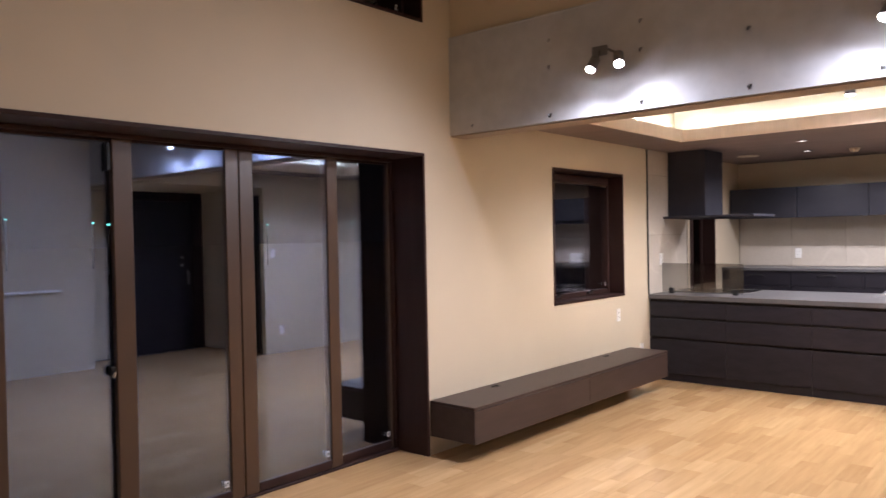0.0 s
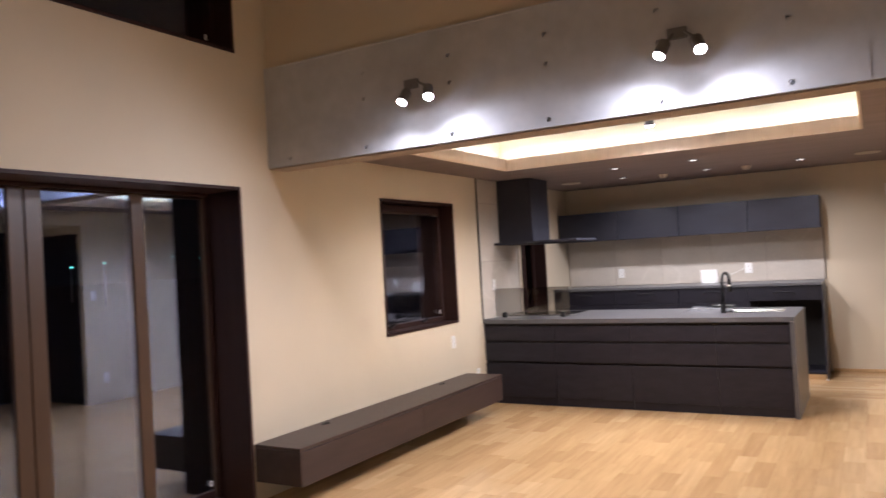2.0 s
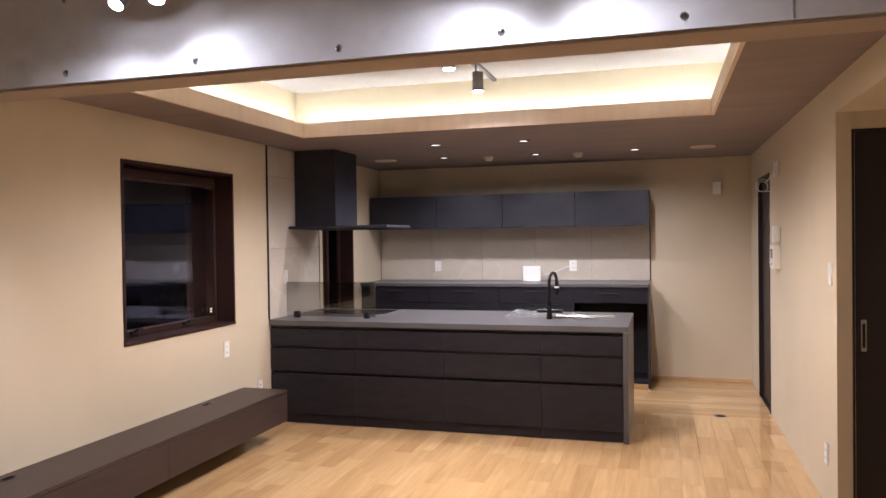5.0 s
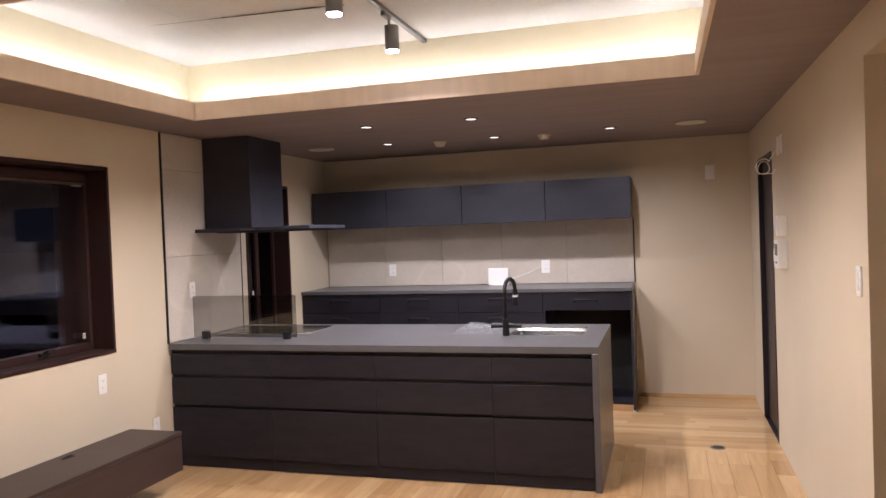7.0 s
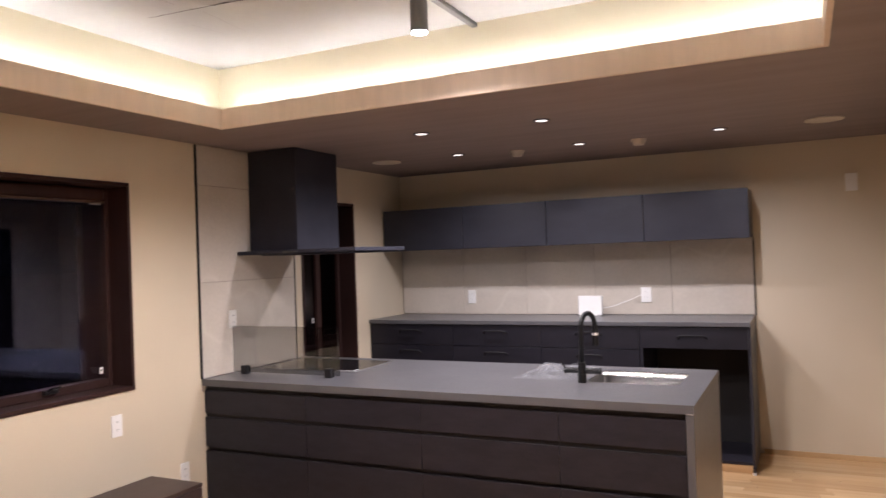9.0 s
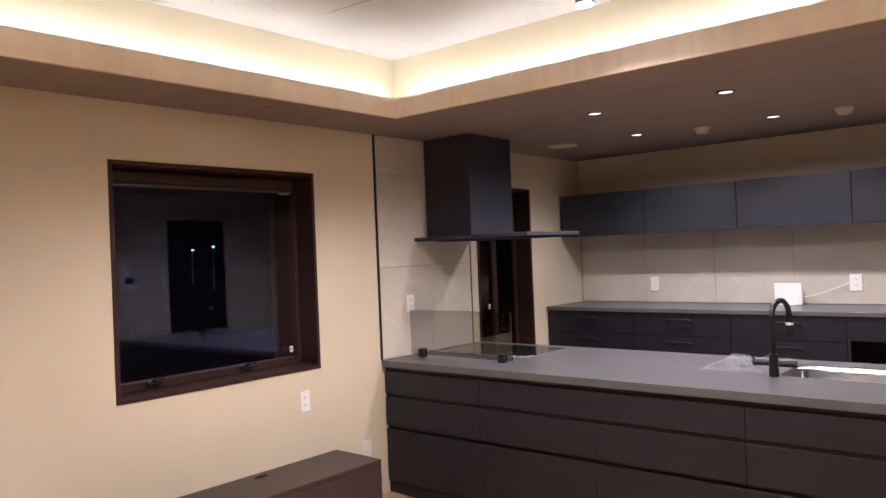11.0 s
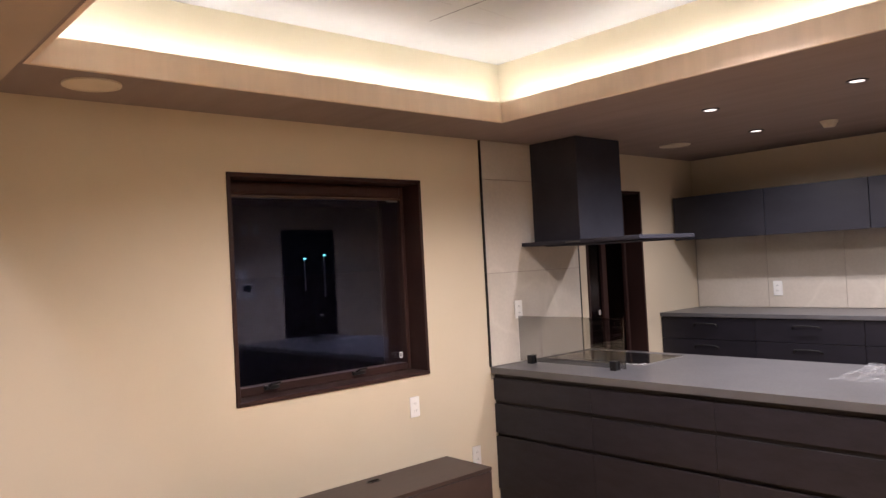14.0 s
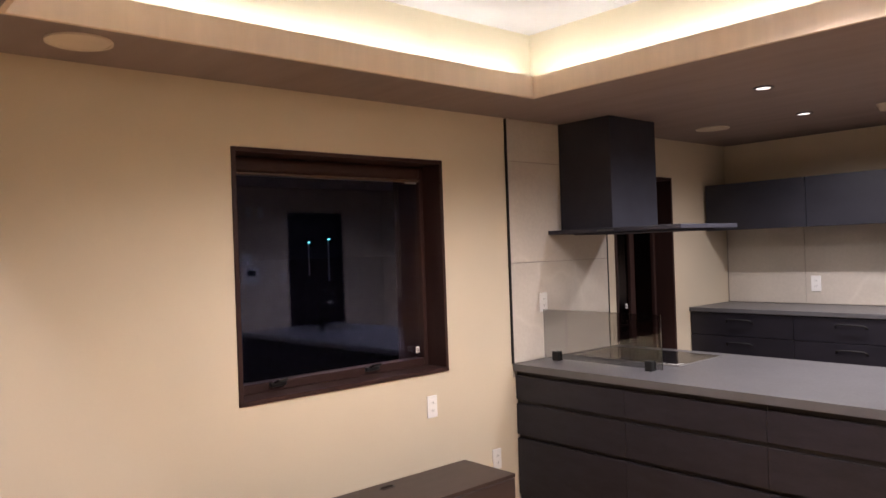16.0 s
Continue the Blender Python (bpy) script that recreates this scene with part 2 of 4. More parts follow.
def plate(outer, holes, lo, hi, to):
    """A flat slab with holes. Loops are (u, v) lists; to(u, v, w) gives the place."""
    bm = bmesh.new()
    tops = []
    for w in (lo, hi):
        edges, loops = [], []
        for loop in [outer, *holes]:
            vs = [bm.verts.new(to(u, v, w)) for u, v in loop]
            edges += [bm.edges.new((vs[i], vs[(i + 1) % len(vs)])) for i in range(len(vs))]
            loops.append(vs)
        bmesh.ops.triangle_fill(bm, use_beauty=True, use_dissolve=False, edges=edges)
        tops.append(loops)
    for a, b in zip(*tops):
        for i in range(len(a)):
            j = (i + 1) % len(a)
            bm.faces.new((a[i], a[j], b[j], b[i]))
    bmesh.ops.recalc_face_normals(bm, faces=bm.faces)
    return bm


def rect(u0, u1, v0, v1, r=0.0, seg=6):
    if not r:
        return [(u0, v0), (u1, v0), (u1, v1), (u0, v1)]
    out = []
    for cu, cv, a in ((u1 - r, v0 + r, -90), (u1 - r, v1 - r, 0), (u0 + r, v1 - r, 90), (u0 + r, v0 + r, 180)):
        out += [(cu + r * math.cos(radians(a + 90 * i / seg)), cv + r * math.sin(radians(a + 90 * i / seg))) for i in range(seg + 1)]
    return out


def ring(u, v, r, seg=14):
    return [(u + r * math.cos(2 * math.pi * i / seg), v + r * math.sin(2 * math.pi * i / seg)) for i in range(seg)]


def mesh_from(name, bm, mat, smooth=False):
    me = bpy.data.meshes.new(name)
    bm.to_mesh(me)
    bm.free()
    me.materials.append(mat)
    if smooth:
        me.polygons.foreach_set("use_smooth", [True] * len(me.polygons))
    return me


def thing(name, base, label, category, group="", kind=""):
    ob = new(name)
    ob.empty_display_size = 0.1
    ob.location = base
    ORIGIN[ob] = Vector(base)
    return tagged(ob, label, category, group, kind)


def part(name, bm, mat, parent, label="", smooth=False):
    base = ORIGIN[parent]
    bmesh.ops.translate(bm, verts=bm.verts, vec=-base)
    ob = new(name, mesh_from(name, bm, mat, smooth))
    ob.parent = parent
    ORIGIN[ob] = base
    return tagged(ob, label)


def solid(name, bm, mat, label, category, group="", kind="", base=None, smooth=False):
    """A thing or a piece of the setting that is one mesh."""
    base = Vector(base or (0, 0, 0))
    bmesh.ops.translate(bm, verts=bm.verts, vec=-base)
    ob = new(name, mesh_from(name, bm, mat, smooth))
    ob.location = base
    ORIGIN[ob] = base
    return tagged(ob, label, category, group, kind)


def pierced(axis, lo, hi, u0, u1, z0, z1, openings):
    """A wall across axis, cut into blocks round its openings (u0, u1, z0, z1)."""
    bm = bmesh.new()
    us = sorted({u0, u1, *(o[0] for o in openings), *(o[1] for o in openings)})
    for a, b in zip(us, us[1:]):
        cuts = sorted((o[2], o[3]) for o in openings if o[0] < (a + b) / 2 < o[1])
        z = z0
        for c0, c1 in [*cuts, (z1, z1)]:
            if c0 > z:
                box(bm, lo, hi, a, b, z, c0) if axis == "x" else box(bm, a, b, lo, hi, z, c0)
            z = max(z, c1)
    return bm


# ---- structure ----
H_LIV, H_KIT, H_COVE = 4.6, 2.393, 2.775
BEAM0, BEAM1, BEAM_Z0, BEAM_Z1 = 0.072, 0.262, 2.252, 2.95
RW, BACK = 4.163, 5.90
T_DOOR = (-2.97, -0.21, 0.0, 2.105)
K_WIN = (1.41, 2.685, 0.912, 2.103)
SLIT = (4.30, 5.06, 0.40, 2.095)
HI_WIN = (-3.30, -0.205, 3.005, 3.95)

wall_w = solid("wall_west", pierced("x", -0.42, 0, -6.2, 6.1, 0, H_LIV, [T_DOOR, K_WIN, SLIT, HI_WIN]), PLASTER, "beige plastered wall with dark framed windows", "wall", kind="structure")
wall_n = solid("wall_north", boxed(0, 5.8, BACK, BACK + 0.2, 0, H_LIV), PLASTER, "beige plastered kitchen back wall", "wall", kind="structure")
solid("wall_east", pierced("x", RW, RW + 0.09, 1.907, BACK, 0, 2.6, [(4.48, 5.27, 0.0, 2.10)]), PLASTER, "beige plastered kitchen side wall with dark door", "wall", kind="structure")
solid("wall_east_lintel", boxed(RW, RW + 0.09, BEAM1, 1.907, 2.217, 2.6), PLASTER, "beige plastered lintel over the passage", "wall", kind="structure")
solid("wall_passage", pierced("y", 1.907, 2.03, RW + 0.09, 5.62, 0, 2.6, [(4.246, 5.06, 0.0, 2.123)]), PLASTER, "beige plastered passage wall with sliding door", "wall", kind="structure")
solid("wall_passage_end", pierced("x", 5.62, 5.8, BEAM0, BACK, 0, 2.6, [(0.84, 1.76, 0.0, 2.10)]), PLASTER, "beige plastered passage end wall", "wall", kind="structure")
solid("wall_living_east", boxed(5.02, 5.2, -6.2, BEAM0, 0, H_LIV), PLASTER, "beige plastered living room wall", "wall", kind="structure")
solid("wall_living_return", boxed(5.2, 5.8, -0.1, BEAM0, 0, H_LIV), PLASTER, "beige plastered return wall", "wall", kind="structure")
solid("wall_south", boxed(0, 5.02, -6.4, -6.2, 0, H_LIV), PLASTER, "beige plastered rear wall", "wall", kind="structure")
solid("wall_upper", boxed(0, 5.8, BEAM0 + 0.02, BEAM1, BEAM_Z1, H_LIV), PLASTER, "beige plastered wall above the concrete beam", "wall", kind="structure")
solid("ceiling_living", boxed(-0.32, 5.8, -6.4, BEAM1, H_LIV, H_LIV + 0.2), PLASTER, "pale high living room ceiling", "ceiling", kind="structure")
solid("ceiling_passage", boxed(RW + 0.09, 5.62, BEAM1, 1.907, 2.217, 2.26), PLASTER, "beige lowered passage ceiling", "ceiling", kind="structure")

# concrete beam with tie holes
HOLES = [ring(0.205, 2.298, 0.013)]
for hx in (0.847, 1.486, 2.107, 2.731, 3.347, 3.969, 4.59):
    HOLES += [ring(hx, hz, 0.0145) for hz in (2.295, 2.605, 2.772)]
bm = plate(rect(0, 5.8, BEAM_Z0, BEAM_Z1), HOLES, BEAM0, BEAM0 + 0.022, lambda u, v, w: (u, w, v))
box(bm, 0, 5.8, BEAM0 + 0.022, BEAM1, BEAM_Z0, BEAM_Z1)
box(bm, 0.0, 5.8, BEAM0 - 0.003, BEAM0, BEAM_Z1 - 0.010, BEAM_Z1)
solid("concrete_beam", bm, CONCRETE, "grey fair-faced concrete beam with tie holes", "beam", kind="structure")
solid("beam_soffit_trim", boxed(0, RW, BEAM0 + 0.012, BEAM1, BEAM_Z0 - 0.012, BEAM_Z0 - 0.002), SOFFIT, "pale trim under the concrete beam", "trim", kind="structure")
# small surface marks on the beam: pour joint and patch
bm = boxed(3.668, 3.674, BEAM0 - 0.0015, BEAM0, BEAM_Z0, 2.43)
box(bm, 3.68, 3.80, BEAM0 - 0.0015, BEAM0, 2.424, 2.428)
solid("beam_joint", bm, CONCRETE, "fine pour joint on the concrete beam", "joint", kind="structure")

# kitchen ceiling with recessed cove
CX0, CX1, CY0, CY1, TR = 0.52, 3.597, 0.42, 2.90, 0.125
flat = lambda u, v, w: (u, v, w)
bm = plate(rect(0, RW, BEAM1, BACK), [rect(CX0 - 0.0205, CX1 + 0.0205, CY0 - 0.0205, CY1 + 0.0205)], H_KIT, H_KIT + 0.0195, flat)
solid("ceiling_kitchen", bm, DARK_CEILING, "dark brown timber kitchen ceiling round a lit cove", "ceiling", kind="structure")
LIP = H_KIT + 0.112
bm = plate(rect(CX0 - 0.02, CX1 + 0.02, CY0 - 0.02, CY1 + 0.02), [rect(CX0, CX1, CY0, CY1)], H_KIT - 0.002, LIP, flat)
solid("cove_lip", bm, LIP_WOOD, "pale timber lip round the ceiling cove", "trim", kind="structure")
A0, A1, B0, B1 = CX0 - TR, CX1 + TR, CY0 - 0.10, CY1 + TR
bm = plate(rect(A0 - 0.02, A1 + 0.02, B0 - 0.02, B1 + 0.02), [rect(A0, A1, B0, B1)], H_KIT + 0.02, H_COVE, flat)
solid("cove_wall", bm, COVE_PAPER, "cream papered side of the ceiling cove", "trim", kind="structure")
bm = boxed(A0 - 0.02, A1 + 0.02, B0 - 0.02, B1 + 0.02, H_COVE, H_COVE + 0.1)
ceil_up = solid("ceiling_cove", bm, WHITE_CEILING, "white painted concrete ceiling inside the cove", "ceiling", kind="structure")
# faint board joints, patched strokes and a knotted crack
def scratch(x0, y0, x1, y1, w0, w1, steps, seed, knots=0.0):
    """A thin wandering strip just under the ceiling, from width w0 to w1."""
    rnd, bm = random.Random(seed), bmesh.new()
    way = Vector((x1 - x0, y1 - y0, 0))
    side = Vector((-way.y, way.x, 0)).normalized()
    low, top = [], []
    for k in range(steps + 1):
        f = k / steps
        mid = Vector((x0, y0, H_COVE - 0.003)) + way * f + side * rnd.uniform(-0.003, 0.003)
        half = (w0 + (w1 - w0) * f) * rnd.uniform(0.6, 1.2) / 2 + (rnd.uniform(0.002, 0.005) if rnd.random() < knots else 0)
        low.append(bm.verts.new(mid - side * half))
        top.append(bm.verts.new(mid + side * half))
    for k in range(steps):
        bm.faces.new((low[k], low[k + 1], top[k + 1], top[k]))
    bmesh.ops.solidify(bm, geom=bm.faces[:], thickness=0.0012)
    return bm


SEAM_GREY, CRACK_GREY = surface("seam_grey", (0.40, 0.40, 0.385), 0.8), surface("crack_grey", (0.10, 0.09, 0.085), 0.9)
for k, (ax_, ay_, ex_, ey_, w0, w1) in enumerate(((1.040, 2.84, 1.010, B1, 0.002, 0.004), (1.030, 1.62, 1.030, 2.06, 0.002, 0.005), (1.075, 2.19, 1.035, 2.55, 0.006, 0.001), (0.890, 2.31, 0.930, 2.53, 0.006, 0.002), (2.832, 2.45, 2.832, B1, 0.001, 0.003))):
    solid("ceiling_seam", scratch(ax_, ay_, ex_, ey_, w0, w1, 10, 20 + k), SEAM_GREY, "faint patched board seam in the white cove ceiling", "seam", kind="structure")
solid("ceiling_crack", scratch(0.80, 2.13, 1.90, 2.20, 0.004, 0.017, 44, 4, 0.3), CRACK_GREY, "rough dark crack in the white cove ceiling", "crack", kind="structure")
# cove light strips
for i, d in enumerate(((CX0 - 0.068, CX0 - 0.048, CY0, CY1), (CX1 + 0.048, CX1 + 0.068, CY0, CY1), (CX0, CX1, CY1 + 0.048, CY1 + 0.068), (CX0, CX1, CY0 - 0.068, CY0 - 0.048))):
    st = thing("led_strip", ((d[0] + d[1]) / 2, (d[2] + d[3]) / 2, H_KIT + 0.02), "warm white light strip hidden in the ceiling cove", "light strip", "cove light strips")
    part("tape", boxed(d[0], d[1], d[2], d[3], H_KIT + 0.099, H_KIT + 0.105), COVE_LED, st)
    part("channel", boxed(d[0] - 0.004, d[1] + 0.004, d[2], d[3], H_KIT + 0.02, H_KIT + 0.0985), GREY_METAL, st)

# ---- floor ----
solid("subfloor", boxed(0, 5.8, -6.2, BACK, -0.10, -0.016), GROOVE, "dark screed under the oak floor", "floor", kind="structure")
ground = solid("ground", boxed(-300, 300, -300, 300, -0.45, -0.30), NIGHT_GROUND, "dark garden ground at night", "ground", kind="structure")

# ---- terrace sliding door ----
XG = -0.31
door = thing("window_1", (-0.1, -1.59, 0), "four-panel terrace glass door in dark brown frame, closed", "glass door", kind="structure")
y0, y1, z1 = T_DOOR[0], T_DOOR[1], T_DOOR[3]
part("jamb", boxed(-0.40, 0.006, y1 - 0.022, y1, 0, z1 - 0.022, bevel=0.002), BROWN_FRAME, door)
part("jamb", boxed(-0.40, 0.006, y0, y0 + 0.022, 0, z1 - 0.022, bevel=0.002), BROWN_FRAME, door)
part("head", boxed(-0.40, 0.006, y0, y1, z1 - 0.022, z1, bevel=0.002), BROWN_FRAME, door)
part("threshold", boxed(-0.40, -0.27, y0 + 0.022, y1 - 0.022, -0.02, 0.016, bevel=0.003), BROWN_FRAME, door)
part("frame_side", boxed(-0.37, -0.285, y1 - 0.048, y1 - 0.022, 0.016, z1 - 0.022, bevel=0.004), BROWN_FRAME, door)
part("frame_side", boxed(-0.37, -0.285, y0 + 0.022, y0 + 0.075, 0.016, z1 - 0.022, bevel=0.004), BROWN_FRAME, door)
part("frame_top", boxed(-0.37, -0.255, y0 + 0.08, y1 - 0.05, z1 - 0.045, z1 - 0.022, bevel=0.004), BROWN_FRAME, door)
PANELS = ((-2.82, -2.19, XG - 0.015), (-2.265, -1.522, XG + 0.015), (-1.516, -0.765, XG + 0.015), (-0.86, -0.258, XG - 0.015))
for i, (a, b, xs) in enumerate(PANELS):
    wl, wr = ((0.05, 0.03), (0.105, 0.088), (0.094, 0.09), (0.05, 0.012))[i]
    sash = part("sash", boxed(xs - 0.02, xs + 0.02, a, a + wl, 0.02, z1 - 0.046, bevel=0.004), BROWN_SASH, door)
    part("stile", boxed(xs - 0.02, xs + 0.02, b - wr, b, 0.02, z1 - 0.046, bevel=0.004), BROWN_SASH, sash)
    part("bottom_rail", boxed(xs - 0.019, xs + 0.019, a + wl, b - wr, 0.02, 0.075, bevel=0.004), BROWN_FRAME, sash)
    part("top_rail", boxed(xs - 0.019, xs + 0.019, a + wl, b - wr, z1 - 0.060, z1 - 0.046, bevel=0.003), BROWN_FRAME, sash)
    for dx in (-0.012, 0.006):
        bm = boxed(xs + dx, xs + dx + 0.005, a + wl - 0.006, b - wr + 0.006, 0.07, z1 - 0.055)
        for v in bm.verts:
            v.co.x -= 0.006 * (v.co.y - (a + b) / 2)
        p = part("pane", bm, PANE, sash)
        p.visible_shadow = False
    st = part("sticker", boxed(xs + 0.0118, xs + 0.0128, b - wr - 0.045, b - wr - 0.018, 0.105, 0.140), WHITE_PLASTIC, sash, "small white glazing label")
    for k in range(2):
        part("mark", boxed(xs + 0.0128, xs + 0.0136, b - wr - 0.041 + 0.012 * k, b - wr - 0.034 + 0.012 * k, 0.111, 0.134), SLOT, st)
    if i == 1:
        lock = part("latch", boxed(xs - 0.018, xs + 0.012, a - 0.030, a - 0.001, 0.845, 0.895, bevel=0.006, segs=2), BLACK_METAL, sash, "black crescent latch")
        part("hook", tube([(xs + 0.005, a - 0.016, 0.850), (xs + 0.022, a - 0.020, 0.842), (xs + 0.026, a - 0.012, 0.868)], 0.006, 8), STEEL, lock)
        part("stopper", boxed(xs - 0.018, xs + 0.010, a - 0.022, a - 0.001, z1 - 0.21, z1 - 0.07, bevel=0.003), BLACK_METAL, sash, "black sash stop")

# ---- other windows ----
def casement(name, base, y0, y1, z0, z1, xg, label, latch=True):
    w = thing(name, (-0.1, (y0 + y1) / 2, z0), label, "window", kind="structure")
    t = 0.022
    part("casing_side", boxed(-0.43, 0.008, y0, y0 + t, z0 + t, z1 - t, bevel=0.002), BROWN_FRAME, w)
    part("casing_side", boxed(-0.43, 0.008, y1 - t, y1, z0 + t, z1 - t, bevel=0.002), BROWN_FRAME, w)
    part("casing_top", boxed(-0.43, 0.008, y0, y1, z1 - t, z1, bevel=0.002), BROWN_FRAME, w)
    part("window_sill", boxed(-0.43, 0.010, y0, y1, z0, z0 + t, bevel=0.002), BROWN_FRAME, w)
    f = 0.028
    fr = part("window_frame", boxed(xg - 0.05, xg + 0.03, y0 + t, y0 + t + f, z0 + t, z1 - t, bevel=0.004), BROWN_FRAME, w)
    part("frame_side", boxed(xg - 0.05, xg + 0.03, y1 - t - f, y1 - t, z0 + t, z1 - t, bevel=0.004), BROWN_FRAME, fr)
    part("frame_bottom", boxed(xg - 0.05, xg + 0.03, y0 + t + f, y1 - t - f, z0 + t, z0 + t + 0.045, bevel=0.004), BROWN_FRAME, fr)
    bm = boxed(xg - 0.05, xg + 0.045, y0 + t + f, y1 - t - f, z1 - t - 0.075, z1 - t, bevel=0.02, segs=3)
    part("frame_top", bm, BROWN_FRAME, fr)
    part("top_bead", boxed(xg - 0.02, xg + 0.036, y0 + t + f, y1 - t - f, z1 - t - 0.088, z1 - t - 0.076, bevel=0.002), BROWN_SASH, fr)
    part("stay", boxed(xg + 0.02, xg + 0.03, y1 - t - f - 0.10, y1 - t - f - 0.02, z1 - t - 0.100, z1 - t - 0.092), STEEL, fr, "small bright metal stay")
    for dx in (-0.012, 0.006):
        bm = boxed(xg + dx, xg + dx + 0.005, y0 + t + f - 0.005, y1 - t - f + 0.005, z0 + t + 0.04, z1 - t - 0.08)
        for v in bm.verts:
            v.co.x -= 0.0205 * (v.co.y - (y0 + y1) / 2)
        p = part("pane", bm, OBSCURE if name == "window_3" else KITCHEN_PANE, fr)
        p.visible_shadow = False
    sy, sz = (4.630, 1.107) if name == "window_3" else (y1 - t - f - 0.055, z0 + 0.10)
    if name == "window_3":
        part("sash_stile", boxed(xg - 0.03, xg + 0.034, 4.685, 4.745, z0 + t + 0.045, z1 - t - 0.088, bevel=0.004), BROWN_FRAME, fr)
    st = part("sticker", boxed(xg + 0.0188, xg + 0.0198, sy, sy + 0.025, sz, sz + 0.035), WHITE_PLASTIC, w, "small white glazing label")
    for k in range(2):
        part("mark", boxed(xg + 0.0198, xg + 0.0206, sy + 0.004 + 0.011 * k, sy + 0.010 + 0.011 * k, sz + 0.006, sz + 0.028), SLOT, st)
    if latch:
        for ly in (y0 + 0.23, y0 + 0.80):
            l = part("latch", boxed(xg + 0.03, xg + 0.055, ly, ly + 0.085, z0 + t + 0.022, z0 + t + 0.045, bevel=0.005, segs=2), BLACK_METAL, w, "black window latch")
            part("lever", tube([(xg + 0.045, ly + 0.02, z0 + t + 0.04), (xg + 0.075, ly + 0.03, z0 + t + 0.055), (xg + 0.08, ly + 0.075, z0 + t + 0.058)], 0.007, 8), BLACK_METAL, l)
    return w


casement("window_2", None, *K_WIN, -0.175, "square kitchen window in dark brown frame, closed at night")
casement("window_3", None, *SLIT, -0.175, "tall narrow kitchen window in dark brown frame", latch=False)
casement("window_4", None, *HI_WIN, -0.175, "high living room window in dark brown frame", latch=False)

# ---- doors ----
d = thing("door_1", (4.65, 1.96, 0), "blackish brown sliding door with metal pull, closed", "door", kind="structure")
part("panel", boxed(4.25, 5.056, 1.935, 1.972, 0.006, 2.112, bevel=0.003), DARK_DOOR, d)
part("frame_side", boxed(4.238, 4.25, 1.901, 2.03, 0, 2.123, bevel=0.002), DARK_DOOR, d)
part("frame_top", boxed(4.25, 5.06, 1.901, 2.03, 2.112, 2.123, bevel=0.002), DARK_DOOR, d)
pull = part("handle", boxed(4.284, 4.312, 1.929, 1.936, 0.935, 1.105, bevel=0.002), STEEL, d, "brushed metal recessed pull")
part("recess", boxed(4.291, 4.305, 1.9275, 1.9295, 0.955, 1.085), GROOVE, pull)

d = thing("door_2", (RW + 0.05, 4.79, 0), "dark brown door with dark frame in the kitchen wall, closed", "door", kind="structure")
part("panel", boxed(RW + 0.03, RW + 0.07, 4.51, 5.24, 0.006, 2.07, bevel=0.003), DARK_DOOR, d)
part("frame_side", boxed(RW - 0.006, RW + 0.09, 4.48, 4.51, 0, 2.07, bevel=0.002), DARK_DOOR, d)
part("frame_side", boxed(RW - 0.006, RW + 0.09, 5.24, 5.27, 0, 2.07, bevel=0.002), DARK_DOOR, d)
part("frame_top", boxed(RW - 0.006, RW + 0.09, 4.48, 5.27, 2.07, 2.10, bevel=0.002), DARK_DOOR, d)

d = thing("door_3", (5.66, 1.2, 0), "blackish door in dark brown casing at the passage end", "door", kind="structure")
part("panel", boxed(5.655, 5.70, 0.862, 1.738, 0.006, 2.088, bevel=0.003), DARK_DOOR, d)
part("frame_side", boxed(5.60, 5.72, 0.76, 0.86, 0, 2.09, bevel=0.003), BROWN_FRAME, d)
part("frame_side", boxed(5.60, 5.72, 1.74, 1.90, 0, 2.09, bevel=0.003), BROWN_FRAME, d)
part("frame_top", boxed(5.60, 5.72, 0.76, 1.90, 2.09, 2.214, bevel=0.003), BROWN_FRAME, d)
part("handle", boxed(5.62, 5.65, 1.670, 1.690, 0.92, 1.12, bevel=0.004), STEEL, d, "slim metal door handle")
for z in (1.19, 1.30):
    part("lock", disc(bmesh.new(), (1.60, z), 0.02, 0.02, 5.648, 5.654, 16, "x"), STEEL, d, "round metal lock cover")

solid("baseboard_north", boxed(3.16, RW, BACK - 0.012, BACK, 0, 0.035, bevel=0.002), OAK_X, "low oak baseboard on the kitchen wall", "baseboard", kind="structure")

rl = thing("wall_rail", (5.0, -1.1, 0.98), "slim white rail fixed to the living room wall", "rail")
part("bar", tube([(4.965, -1.95, 0.98), (4.965, -0.32, 0.98)], 0.014, 12), WHITE_PLASTIC, rl, smooth=True)
for y in (-1.8, -0.45):
    part("bracket", tube([(5.0195, y, 0.98), (4.965, y, 0.98)], 0.009, 10), WHITE_PLASTIC, rl)

# ---- floating bench ----
bx, by0, by1, bz0, bz1 = 0.398, -0.20, 2.785, 0.140, 0.386
bench = thing("tv_bench", (0.2, 1.29, bz0), "long floating brown-grey wooden bench fixed to the wall", "bench")
HOLE_Y = (0.455, 2.17)
part("top", plate(rect(0.002, bx, by0, by1), [rect(0.055, 0.095, y - 0.045, y + 0.045, 0.018) for y in HOLE_Y], bz1 - 0.020, bz1, lambda u, v, w: (u, v, w)), BENCH, bench)
part("carcass", boxed(0.002, bx - 0.022, by0 + 0.004, by1 - 0.004, bz0, bz1 - 0.024), BENCH, bench)
part("side_panel", boxed(0.002, bx - 0.001, by0, by0 + 0.018, bz0 - 0.002, bz1 - 0.023, bevel=0.001), BENCH, bench)
